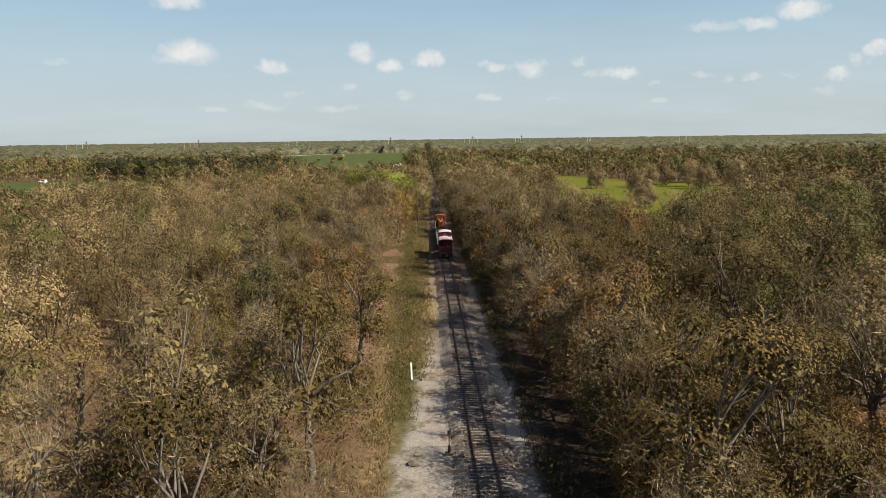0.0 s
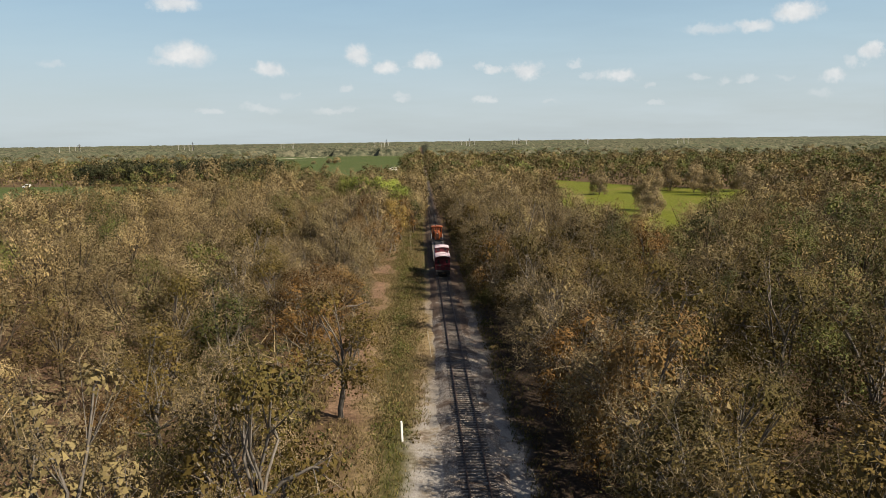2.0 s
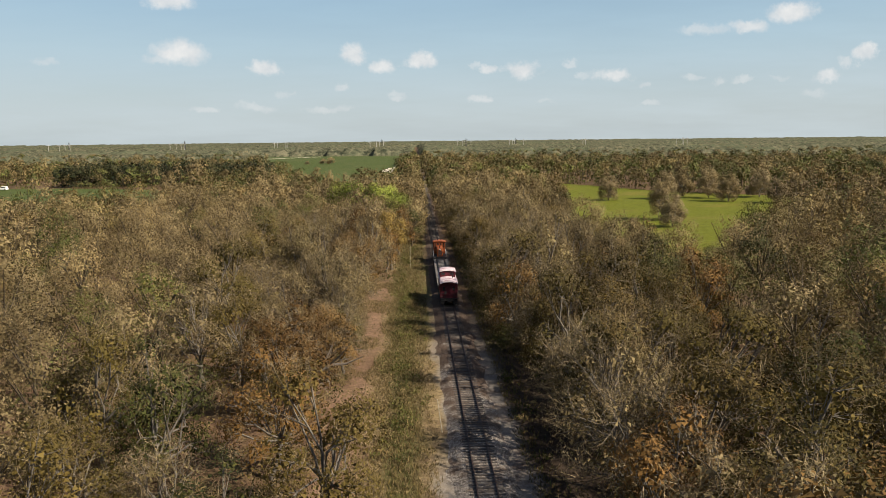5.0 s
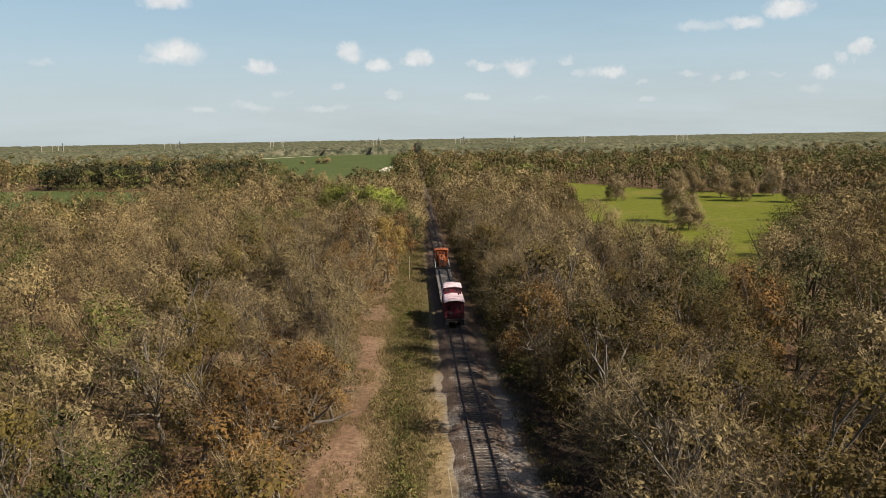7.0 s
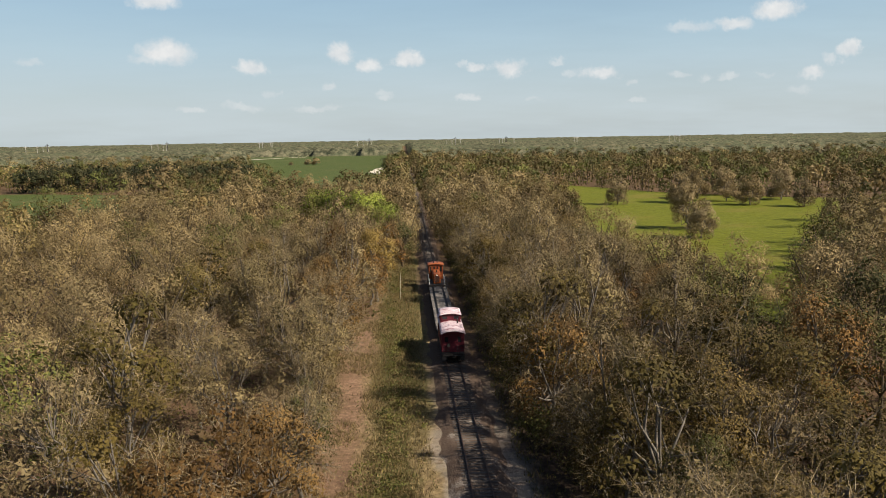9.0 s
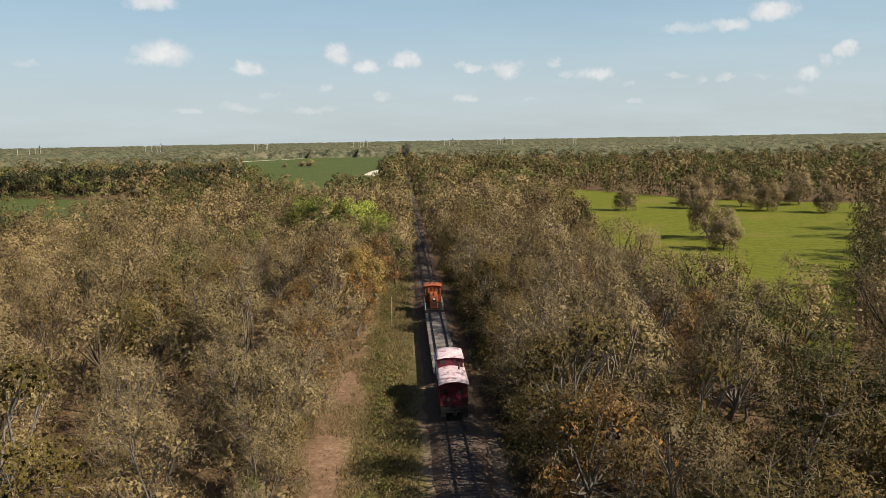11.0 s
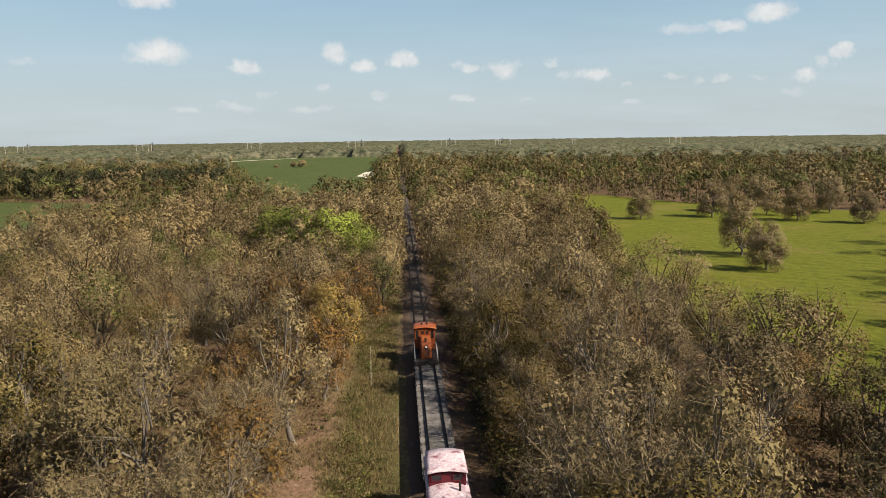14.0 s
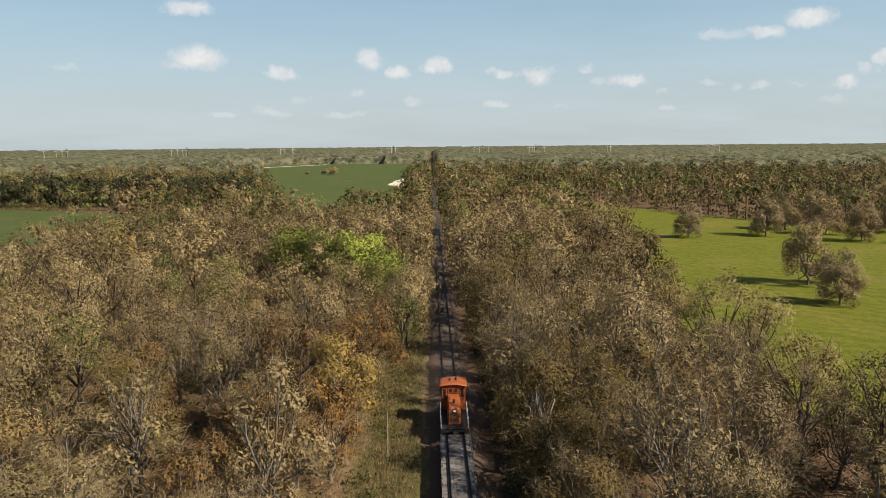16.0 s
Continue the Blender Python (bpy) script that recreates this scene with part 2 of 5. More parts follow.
def build_ground(n, bsdf):
    p = place(n)
    sep = n.node("ShaderNodeSeparateXYZ")
    n.link(p, sep.inputs[0])
    fine = n.noise(p, 2.2, 6, 0.7)
    mid = n.noise(p, 0.35, 4, 0.6)
    wob = n.noise(n.vec("MULTIPLY", p, (1.0, 0.5, 1.0)), 0.22, 4, 0.65)
    x = n.math("ADD", sep.outputs[0], n.math("MULTIPLY", n.math("SUBTRACT", wob.outputs[0], 0.5), 5.0))
    y = n.math("ADD", sep.outputs[1], n.math("MULTIPLY", n.math("SUBTRACT", mid.outputs[0], 0.5), 14.0))
    litter = n.ramp(fine.outputs[0], [(0.25, (0.040, 0.026, 0.016)), (0.5, (0.105, 0.062, 0.036)), (0.75, (0.180, 0.115, 0.068))])
    litter = n.mix(n.smooth(mid.outputs[0], 0.42, 0.62, 0.0, 0.6), litter, (0.085, 0.060, 0.026))
    # litter painted darker right of the track in place of the trees' shade
    verge_shade = n.ramp(fine.outputs[0], [(0.3, (0.018, 0.013, 0.009)), (0.6, (0.050, 0.034, 0.022)), (0.8, (0.100, 0.066, 0.042))])
    litter = n.mix(n.math("MULTIPLY", n.smooth(x, 2.6, 4.2), n.smooth(x, 16.0, 12.0)), litter, verge_shade)
    # open dirt lane strewn with red-brown leaves
    dirt = n.ramp(fine.outputs[0], [(0.3, (0.085, 0.050, 0.030)), (0.52, (0.185, 0.112, 0.070)), (0.75, (0.29, 0.195, 0.130))])
    lane = n.math("MULTIPLY", n.smooth(x, -14.4, -12.4), n.smooth(x, -7.8, -9.4))
    lane = n.math("MULTIPLY", lane, n.math("MULTIPLY", n.smooth(y, 70, 84), n.smooth(y, 172, 158)))
    lane = n.math("MULTIPLY", lane, n.smooth(wob.outputs[0], 0.36, 0.56, 0.3, 0.85))
    c = n.mix(lane, litter, dirt)
    # straw-coloured grass between the lane and the track, green along the ditch
    straw = n.ramp(fine.outputs[0], [(0.3, (0.075, 0.052, 0.024)), (0.52, (0.185, 0.132, 0.066)), (0.75, (0.30, 0.225, 0.125))])
    sm = n.math("MULTIPLY", n.smooth(x, -11.0, -8.2), n.smooth(x, -1.8, -3.2))
    c = n.mix(n.math("MULTIPLY", sm, n.smooth(mid.outputs[0], 0.3, 0.5, 0.45, 0.95)), c, straw)
    grass = n.ramp(fine.outputs[0], [(0.3, (0.034, 0.034, 0.011)), (0.55, (0.086, 0.074, 0.027)), (0.75, (0.165, 0.125, 0.056))])
    gm = n.math("MULTIPLY", n.smooth(x, -8.2, -6.8), n.smooth(x, -4.2, -5.6))
    gm = n.math("MAXIMUM", gm, n.math("MULTIPLY", n.math("MULTIPLY", n.smooth(x, -9.6, -8.0), n.smooth(x, -2.4, -3.8)), n.smooth(y, 110, 140)))
    gm = n.math("MULTIPLY", gm, n.smooth(fine.outputs[0], 0.32, 0.5, 0.35, 1.0))
    c = n.mix(gm, c, grass)
    # pale gravel spread beside the track
    grit = n.ramp(n.noise(p, 9.0, 5, 0.7).outputs[0], [(0.3, (0.12, 0.105, 0.088)), (0.55, (0.30, 0.272, 0.238)), (0.8, (0.46, 0.43, 0.385))])
    wedge = n.math("SUBTRACT", x, n.math("MULTIPLY", n.math("SUBTRACT", sep.outputs[1], 45.0), 0.085))
    gr = n.math("MULTIPLY", n.math("MULTIPLY", n.smooth(wedge, -8.2, -6.2), n.smooth(x, 4.8, 3.2)), n.smooth(y, 104, 70))
    edge = n.math("MULTIPLY", n.smooth(x, -3.6, -2.4), n.smooth(x, 5.0, 3.0))
    gr = n.math("MAXIMUM", gr, n.math("MULTIPLY", edge, n.smooth(y, 160, 100, 0.0, 0.6)))
    gr = n.math("MULTIPLY", gr, n.smooth(n.math("ADD", n.math("MULTIPLY", mid.outputs[0], 0.6), n.math("MULTIPLY", fine.outputs[0], 0.4)), 0.36, 0.54, 0.2, 0.95))
    c = n.mix(gr, c, grit)
    n.link(c, bsdf.inputs["Base Color"])
    bump(n, bsdf, fine.outputs[0], 0.8, 0.12)


def build_ballast(n, bsdf):
    p = place(n)
    v = n.node("ShaderNodeTexVoronoi")
    v.inputs["Scale"].default_value = 13.0
    n.link(p, v.inputs["Vector"])
    a = n.noise(p, 5.0, 6, 0.75)
    b = n.noise(p, 0.4, 4, 0.6)
    sepc = n.node("ShaderNodeSeparateColor")
    n.link(v.outputs["Color"], sepc.inputs[0])
    f = n.math("ADD", n.math("MULTIPLY", sepc.outputs[0], 0.5), n.math("MULTIPLY", a.outputs[0], 0.5))
    c = n.ramp(f, [(0.2, (0.068, 0.054, 0.043)), (0.5, (0.225, 0.188, 0.152)), (0.8, (0.42, 0.365, 0.31))])
    sepy = n.node("ShaderNodeSeparateXYZ")
    n.link(p, sepy.inputs[0])
    # leaf litter and soil; the browning past y=80 also paints in shade
    litter_and_shade = n.math("ADD", b.outputs[0], n.smooth(sepy.outputs[1], 80, 140, 0.0, 0.28))
    c = n.mix(n.smooth(litter_and_shade, 0.48, 0.68, 0.0, 0.88), c, (0.075, 0.046, 0.030))
    n.link(c, bsdf.inputs["Base Color"])
    bump(n, bsdf, n.math("ADD", v.outputs["Distance"], a.outputs[0]), 1.0, 0.06)


def field_material(name, low, mid_c, high, row_scale, row_dir, row_mix, dry):
    def build(n, bsdf):
        p = place(n)
        wv = n.node("ShaderNodeTexWave")
        wv.wave_type, wv.bands_direction = "BANDS", row_dir
        wv.inputs["Scale"].default_value = row_scale
        wv.inputs["Distortion"].default_value = 6.0
        wv.inputs["Detail"].default_value = 2.0
        n.link(n.vec("ADD", p, n.vec("MULTIPLY", p, (0.0, 0.25, 0.0))), wv.inputs["Vector"])
        fine = n.noise(p, 0.9, 6, 0.7)
        big = n.noise(p, 0.035, 4, 0.6)
        f = n.math("ADD", n.math("MULTIPLY", fine.outputs[0], 1 - row_mix), n.math("MULTIPLY", wv.outputs["Fac"], row_mix))
        c = n.ramp(f, [(0.2, low), (0.5, mid_c), (0.8, high)])
        c = n.mix(n.smooth(big.outputs[0], 0.5, 0.72, 0.0, 0.75), c, dry)
        n.link(c, bsdf.inputs["Base Color"])
        bump(n, bsdf, f, 0.9, 0.35)
    return material(name, build, 0.9, 0.0, 0.1)


def build_hazed_canopy(n, bsdf):
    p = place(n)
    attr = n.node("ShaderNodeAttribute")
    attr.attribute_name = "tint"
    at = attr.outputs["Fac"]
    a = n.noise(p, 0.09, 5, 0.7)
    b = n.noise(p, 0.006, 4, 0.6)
    # treetop tones lifted towards grey, standing in for distance haze
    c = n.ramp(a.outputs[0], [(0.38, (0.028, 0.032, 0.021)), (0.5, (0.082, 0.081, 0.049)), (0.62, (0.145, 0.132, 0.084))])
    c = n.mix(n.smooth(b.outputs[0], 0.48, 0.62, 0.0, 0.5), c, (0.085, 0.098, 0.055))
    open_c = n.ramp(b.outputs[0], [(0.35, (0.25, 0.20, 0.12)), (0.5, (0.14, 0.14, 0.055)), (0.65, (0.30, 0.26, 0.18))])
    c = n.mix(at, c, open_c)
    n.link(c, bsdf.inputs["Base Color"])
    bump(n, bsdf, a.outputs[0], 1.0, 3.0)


def build_tie(n, bsdf):
    r = n.node("ShaderNodeObjectInfo").outputs["Random"]
    a = n.noise(n.vec("MULTIPLY", local(n), (0.6, 6.0, 3.0)), 5.0, 6, 0.7)
    c = n.ramp(a.outputs[0], [(0.3, (0.030, 0.024, 0.020)), (0.7, (0.10, 0.082, 0.068))])
    c = n.mix(n.math("MULTIPLY", r, 0.35), c, (0.16, 0.14, 0.125))
    n.link(c, bsdf.inputs["Base Color"])
    bump(n, bsdf, a.outputs[0], 0.5, 0.02)


def build_deck(n, bsdf):
    r = n.node("ShaderNodeObjectInfo").outputs["Random"]
    a = n.noise(n.vec("MULTIPLY", local(n), (0.8, 9.0, 3.0)), 4.0, 6, 0.7)
    b = n.noise(place(n), 0.9, 4, 0.6)
    c = n.ramp(a.outputs[0], [(0.3, (0.065, 0.056, 0.050)), (0.7, (0.27, 0.245, 0.22))])
    c = n.mix(n.math("MULTIPLY", r, 0.5), c, (0.12, 0.105, 0.095))
    c = n.mix(n.smooth(b.outputs[0], 0.42, 0.6, 0.0, 0.8), c, (0.075, 0.066, 0.060))
    n.link(c, bsdf.inputs["Base Color"])
    bump(n, bsdf, a.outputs[0], 0.5, 0.02)


def build_glass(n, bsdf):
    bsdf.inputs["Base Color"].default_value = (0.015, 0.017, 0.018, 1)


M = {
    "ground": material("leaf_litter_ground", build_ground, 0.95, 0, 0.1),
    "ballast": material("crushed_stone", build_ballast, 0.95, 0, 0.15),
    "bark": material("bark", build_bark, 0.9, 0, 0.1),
    "bough": weathered("bough", (0.040, 0.030, 0.018), (0.088, 0.066, 0.040), 2.0, 0.9, 0.0, (0.03, 0.024, 0.016), 0.4),
    "twig": material("twig", build_twig, 0.9, 0, 0.1),
    "leaf_olive": leaf_material("leaf_olive", False, OLIVE_STOPS),
    "leaf_tan": leaf_material("leaf_tan", False, TAN_STOPS),
    "leaf_bush": leaf_material("leaf_bush", False, BUSH_STOPS),
    "leaf_rust": leaf_material("leaf_rust", False, RUST_STOPS),
    "leaf_green": leaf_material("leaf_green", False, GREEN_STOPS),
    "leaf_yellow": leaf_material("leaf_yellow", False, YELLOW_STOPS),
    "leaf_lime": leaf_material("leaf_lime", False, LIME_STOPS),
    "leaf_far": leaf_material("leaf_mixed", True),
    "leaf_cloud_shade": leaf_material("leaf_cloud_shadow", True, CLOUD_SHADE_STOPS),
    "canopy": material("far_canopy", build_hazed_canopy, 0.95, 0, 0.0),
    "pasture": field_material("pasture", (0.040, 0.047, 0.005), (0.094, 0.102, 0.009), (0.155, 0.146, 0.019), 0.11, "DIAGONAL", 0.1, (0.15, 0.118, 0.030)),
    "crop": field_material("crop_rows", (0.030, 0.042, 0.011), (0.052, 0.068, 0.017), (0.080, 0.095, 0.027), 0.16, "Y", 0.3, (0.080, 0.080, 0.030)),
    "sand": weathered("sand", (0.42, 0.36, 0.27), (0.60, 0.54, 0.44), 0.4, 0.95),
    "tie": material("creosoted_tie", build_tie, 0.9, 0, 0.15),
    "rail": weathered("rusty_rail", (0.045, 0.026, 0.020), (0.105, 0.062, 0.045), 8.0, 0.6, 0.5),
    "deck": material("grey_deck_plank", build_deck, 0.9, 0, 0.1),
    "steel": weathered("black_steel", (0.016, 0.015, 0.015), (0.045, 0.040, 0.038), 5.0, 0.6, 0.3),
    "red": weathered("maroon_paint", (0.075, 0.008, 0.014), (0.125, 0.014, 0.023), 3.0, 0.6, 0.0, (0.05, 0.012, 0.014), 0.6),
    "roof": weathered("chalky_roof", (0.34, 0.20, 0.22), (0.66, 0.58, 0.59), 5.5, 0.75, 0.0, (0.17, 0.030, 0.048), 1.0),
    "orange": weathered("orange_paint", (0.19, 0.045, 0.013), (0.32, 0.088, 0.024), 3.0, 0.55, 0.0, (0.16, 0.045, 0.02), 0.6),
    "white": weathered("white_paint", (0.60, 0.58, 0.54), (0.80, 0.78, 0.74), 5.0, 0.7, 0.0, (0.35, 0.32, 0.28), 0.4),
    "pole": weathered("grey_pole", (0.30, 0.28, 0.25), (0.46, 0.44, 0.40), 0.6, 0.8),
    "glass": material("dark_glass", build_glass, 0.08, 0, 0.5),
    "wood": weathered("weathered_wood", (0.06, 0.048, 0.038), (0.14, 0.115, 0.092), 7.0, 0.9),
    "stick": weathered("pale_stick", (0.34, 0.29, 0.21), (0.50, 0.45, 0.36), 7.0, 0.9),
}


# ---- mesh helpers ----
def mesh_tris(name, verts, tris, mats, index=None, tint=None):
    """A mesh from arrays of corners and triangles."""
    me = bpy.data.meshes.new(name)
    v, f = np.asarray(verts, np.float32), np.asarray(tris, np.int32)
    me.vertices.add(len(v))
    me.vertices.foreach_set("co", v.ravel())
    me.loops.add(f.size)
    me.loops.foreach_set("vertex_index", f.ravel())
    me.polygons.add(len(f))
    me.polygons.foreach_set("loop_start", np.arange(0, f.size, 3, dtype=np.int32))
    for m in mats:
        me.materials.append(M[m])
    if index is not None:
        me.polygons.foreach_set("material_index", np.asarray(index, np.int32))
    if tint is not None:
        me.attributes.new("tint", "FLOAT", "POINT").data.foreach_set("value", np.asarray(tint, np.float32))
    me.update(calc_edges=True)
    return me


def part(name, bm, mat, parent=None, label="", smooth=False):
    """Links a bmesh as one mesh object under a thing or a part."""
    me = bpy.data.meshes.new(name)
    bm.normal_update()
    bm.to_mesh(me)
    bm.free()
    me.materials.append(M[mat])
    if smooth:
        for p in me.polygons:
            p.use_smooth = True
    ob = new(name, me)
    ob.parent = parent
    if label:
        ob["label"] = label
    return ob


def box(bm, x0, x1, y0, y1, z0, z1, bevel=0.0):
    m = Matrix.Translation(((x0 + x1) / 2, (y0 + y1) / 2, (z0 + z1) / 2)) @ Matrix.Diagonal((x1 - x0, y1 - y0, z1 - z0, 1))
    r = bmesh.ops.create_cube(bm, size=1, matrix=m)
    if bevel:
        es = list({e for v in r["verts"] for e in v.link_edges})
        bmesh.ops.bevel(bm, geom=es, offset=bevel, segments=1, affect="EDGES")
    return bm


def rod(bm, a, b, r, sides=8, r2=None):
    a, b = Vector(a), Vector(b)
    d = b - a
    m = Matrix.Translation((a + b) / 2) @ d.to_track_quat("Z", "Y").to_matrix().to_4x4()
    bmesh.ops.create_cone(bm, cap_ends=True, segments=sides, radius1=r, radius2=r if r2 is None else r2, depth=d.length, matrix=m)
    return bm


def boxed(*a, bevel=0.0):
    return box(bmesh.new(), *a, bevel=bevel)


def rodded(*a, **k):
    return rod(bmesh.new(), *a, **k)


def empty(name, m=None):
    ob = new(name)
    if m is not None:
        ob.matrix_basis = m
    return ob


# ---- trees ----
def tube(pts, rads, sides):
    """Corners and triangles of a tapered tube along points."""
    pts, n = np.asarray(pts, float), len(pts)
    d = np.gradient(pts, axis=0)
    d /= np.linalg.norm(d, axis=1)[:, None] + 1e-9
    ref = np.where(np.abs(d[:, 2:3]) > 0.9, np.array([[1.0, 0, 0]]), np.array([[0, 0, 1.0]]))
    u = np.cross(d, ref)
    u /= np.linalg.norm(u, axis=1)[:, None] + 1e-9
    w = np.cross(d, u)
    a = np.linspace(0, 2 * np.pi, sides, endpoint=False)
    ring = u[:, None] * np.cos(a)[None, :, None] + w[:, None] * np.sin(a)[None, :, None]
    v = (pts[:, None] + ring * np.asarray(rads)[:, None, None]).reshape(-1, 3)
    f = []
    for i in range(n - 1):
        for j in range(sides):
            p, q = i * sides + j, i * sides + (j + 1) % sides
            f += [(p, q, p + sides), (q, q + sides, p + sides)]
    return v, np.array(f)


def bend(a, b, sag, steps, rng, wob):
    t = np.linspace(0, 1, steps)[:, None]
    p = np.asarray(a) * (1 - t) + np.asarray(b) * t
    p[:, 2] += sag * np.sin(np.pi * t[:, 0])
    p[1:-1] += rng.normal(0, wob, (steps - 2, 3))
    return p


def join(chunks):
    vs, fs, k = [], [], 0
    for v, f in chunks:
        vs.append(v)
        fs.append(np.asarray(f) + k)
        k += len(v)
    return np.concatenate(vs), np.concatenate(fs)


def slivers(base, tip, width, rng):
    """Thin pointed triangles from base to tip."""
    d = tip - base
    s = np.cross(d, rng.normal(0, 1, d.shape))
    s *= (width / (np.linalg.norm(s, axis=1) + 1e-9))[:, None]
    v = np.stack([base - s, base + s, tip], 1).reshape(-1, 3)
    return v, np.arange(len(v)).reshape(-1, 3)


def flakes(centre, size, rng, facing=None, loose=1.0):
    """Small leaf-shaped triangles, turned every way or loosely facing outwards."""
    n = len(centre)
    if facing is None:
        nrm = rng.normal(0, 1, (n, 3))
    else:
        nrm = facing / (np.linalg.norm(facing, axis=1)[:, None] + 1e-9) + rng.normal(0, loose * 0.577, (n, 3))
    nrm /= np.linalg.norm(nrm, axis=1)[:, None] + 1e-9
    a = np.cross(nrm, rng.normal(0, 1, (n, 3)))
    a /= np.linalg.norm(a, axis=1)[:, None] + 1e-9
    b = np.cross(nrm, a)
    s = (size * rng.uniform(0.6, 1.4, n))[:, None]
    v = np.stack([centre + a * s, centre - a * s * 0.5 + b * s * 0.55, centre - a * s * 0.5 - b * s * 0.55], 1).reshape(-1, 3)
    return v, np.arange(3 * n).reshape(-1, 3)


def grow(seed, height, radius, limbs, subs, twigs, sprays, leaves, leaf_size, twig_w=0.016, low=0.3, fork=0.36, clump=0.4, core=1000, core_size=0.23, loose=0.45):
    """A broad, crooked tree whose crown is a dome of rounded lobes: wood, twigs, leaves and inner filler flakes as
    arrays.
    """
    rng = np.random.default_rng(seed)
    wood, tips_a, tips_b = [], [], []
    foot = height * low
    heart = np.array([0, 0, foot + (height - foot) * 0.40])
    top = np.array([rng.normal(0, 0.4), rng.normal(0, 0.4), height * fork])
    thick = height / 13
    wood.append(tube(bend((0, 0, -0.4), top, 0, 6, rng, 0.12), np.linspace(0.30, 0.17, 6) * thick, 6))
    lift = rng.permutation(np.linspace(0.0, 0.97, limbs))
    lobe, lobe_r, tuft, tuft_of = [], [], [], []
    for i in range(limbs):
        az = 2.4 * i + rng.uniform(-0.35, 0.35)
        el = np.arcsin(lift[i] ** 1.15)
        r = radius * rng.uniform(0.30, 0.46)
        spread = (radius - r) * rng.uniform(0.86, 1.08) * np.cos(el) ** 0.8
        rise = foot + r * 0.55 + (height - foot - r * 1.5) * np.sin(el) * rng.uniform(0.86, 1.04)
        mid = np.array([np.cos(az) * spread, np.sin(az) * spread, rise])
        start = top * rng.uniform(0.55, 1.0)
        start[2] = min(start[2], max(rise - 0.4, 0.8))
        spine = bend(start, mid, rng.uniform(-0.2, 0.5), 4, rng, 0.36)
        wood.append(tube(spine, np.linspace(0.12, 0.05, 4) * thick, 4))
        away = mid - heart
        away /= np.linalg.norm(away) + 1e-9
        lobe.append(mid)
        lobe_r.append(r)
        for j in range(subs):
            d = rng.normal(0, 0.62, 3) + away * 0.62 + [0, 0, 0.22]
            d /= np.linalg.norm(d)
            tuft.append(d)
            tuft_of.append(i)
            e = mid + d * r * 0.95
            sp = bend(spine[2] if rng.random() < 0.5 else mid, e, rng.uniform(-0.1, 0.2), 3, rng, 0.1)
            wood.append(tube(sp[[0, 2]], np.array([0.045, 0.010]) * thick, 3))
            k = rng.uniform(0.3, 1.0, twigs)[:, None]
            b = sp[0] + (sp[2] - sp[0]) * k
            t = d * 0.8 + rng.normal(0, 0.5, (twigs, 3)) + [0, 0, 0.18]
            t /= np.linalg.norm(t, axis=1)[:, None]
            tips_a.append(b)
            tips_b.append(b + t * rng.uniform(0.25, 0.58, (twigs, 1)) * r)
    a, b = np.concatenate(tips_a), np.concatenate(tips_b)
    tw = [slivers(a, b, np.full(len(a), twig_w), rng)]
    if sprays:
        pick = rng.integers(0, len(a), len(a) * sprays)
        s = a[pick] + (b[pick] - a[pick]) * rng.uniform(0.4, 1.0, len(pick))[:, None]
        d = (b - a)[pick] * 0.4 + rng.normal(0, 0.27, (len(pick), 3)) + [0, 0, 0.08]
        tw.append(slivers(s, s + d, np.full(len(s), twig_w * 0.62), rng))
    # leaves sit in tufts on the outside of the lobes, and the tufts leave gaps between them
    lobe, lobe_r, tuft, tuft_of = np.array(lobe), np.array(lobe_r), np.array(tuft), np.array(tuft_of)
    weight = (0.25 + rng.uniform(0, 1, len(tuft)) ** (0.5 / clump)) * lobe_r[tuft_of] ** 2
    pick = rng.choice(len(tuft), leaves, p=weight / weight.sum())
    face = tuft[pick] + rng.normal(0, 0.52, (leaves, 3))
    face /= np.linalg.norm(face, axis=1)[:, None] + 1e-9
    reach = rng.uniform(0.86, 1.12, len(tuft))[pick] * (1.04 - 0.34 * rng.uniform(0, 1, leaves) ** 1.7)
    c = lobe[tuft_of[pick]] + face * (lobe_r[tuft_of[pick]] * reach)[:, None]
    c[:, 2] = np.maximum(c[:, 2], 0.3)
    hull = c - heart
    hull /= np.linalg.norm(hull, axis=1)[:, None] + 1e-9
    lf = flakes(c, leaf_size, rng, face * 0.6 + hull * 0.7, loose)
    # filler flakes deeper in the lobes, added so the crown blocks light
    pick = rng.choice(limbs, core, p=lobe_r ** 2 / (lobe_r ** 2).sum())
    u = rng.normal(0, 1, (core, 3))
    u[:, 2] = np.where(u[:, 2] < -0.6, -u[:, 2], u[:, 2])
    u /= np.linalg.norm(u, axis=1)[:, None]
    c = lobe[pick] + u * (lobe_r[pick] * rng.uniform(0.35, 0.76, core))[:, None]
    c[:, 2] = np.maximum(c[:, 2], 0.4)
    return join(wood), join(tw), lf, flakes(c, core_size, rng, u, 0.4)


def tree_thing(name, spec, leaf, label, group="woodland trees"):
    wood, tw, lf, inner = grow(**spec)
    ob = tagged(empty(name), label, "tree", group)
    for nm, (v, f), mat in (("trunk", wood, "bark"), ("branchwork", tw, "twig"), ("bough_mass", inner, leaf), ("crown", lf, leaf)):
        if len(f):
            p = new(nm, mesh_tris(nm, v, f, [mat]))
            p.parent = ob
            if nm in ("branchwork", "bough_mass", "crown"):
                p["kind"] = "stuff"
    return ob


def smooth_step(v, a, b):
    t = min(max((v - a) / (b - a), 0), 1)
    return t * t * (3 - 2 * t)


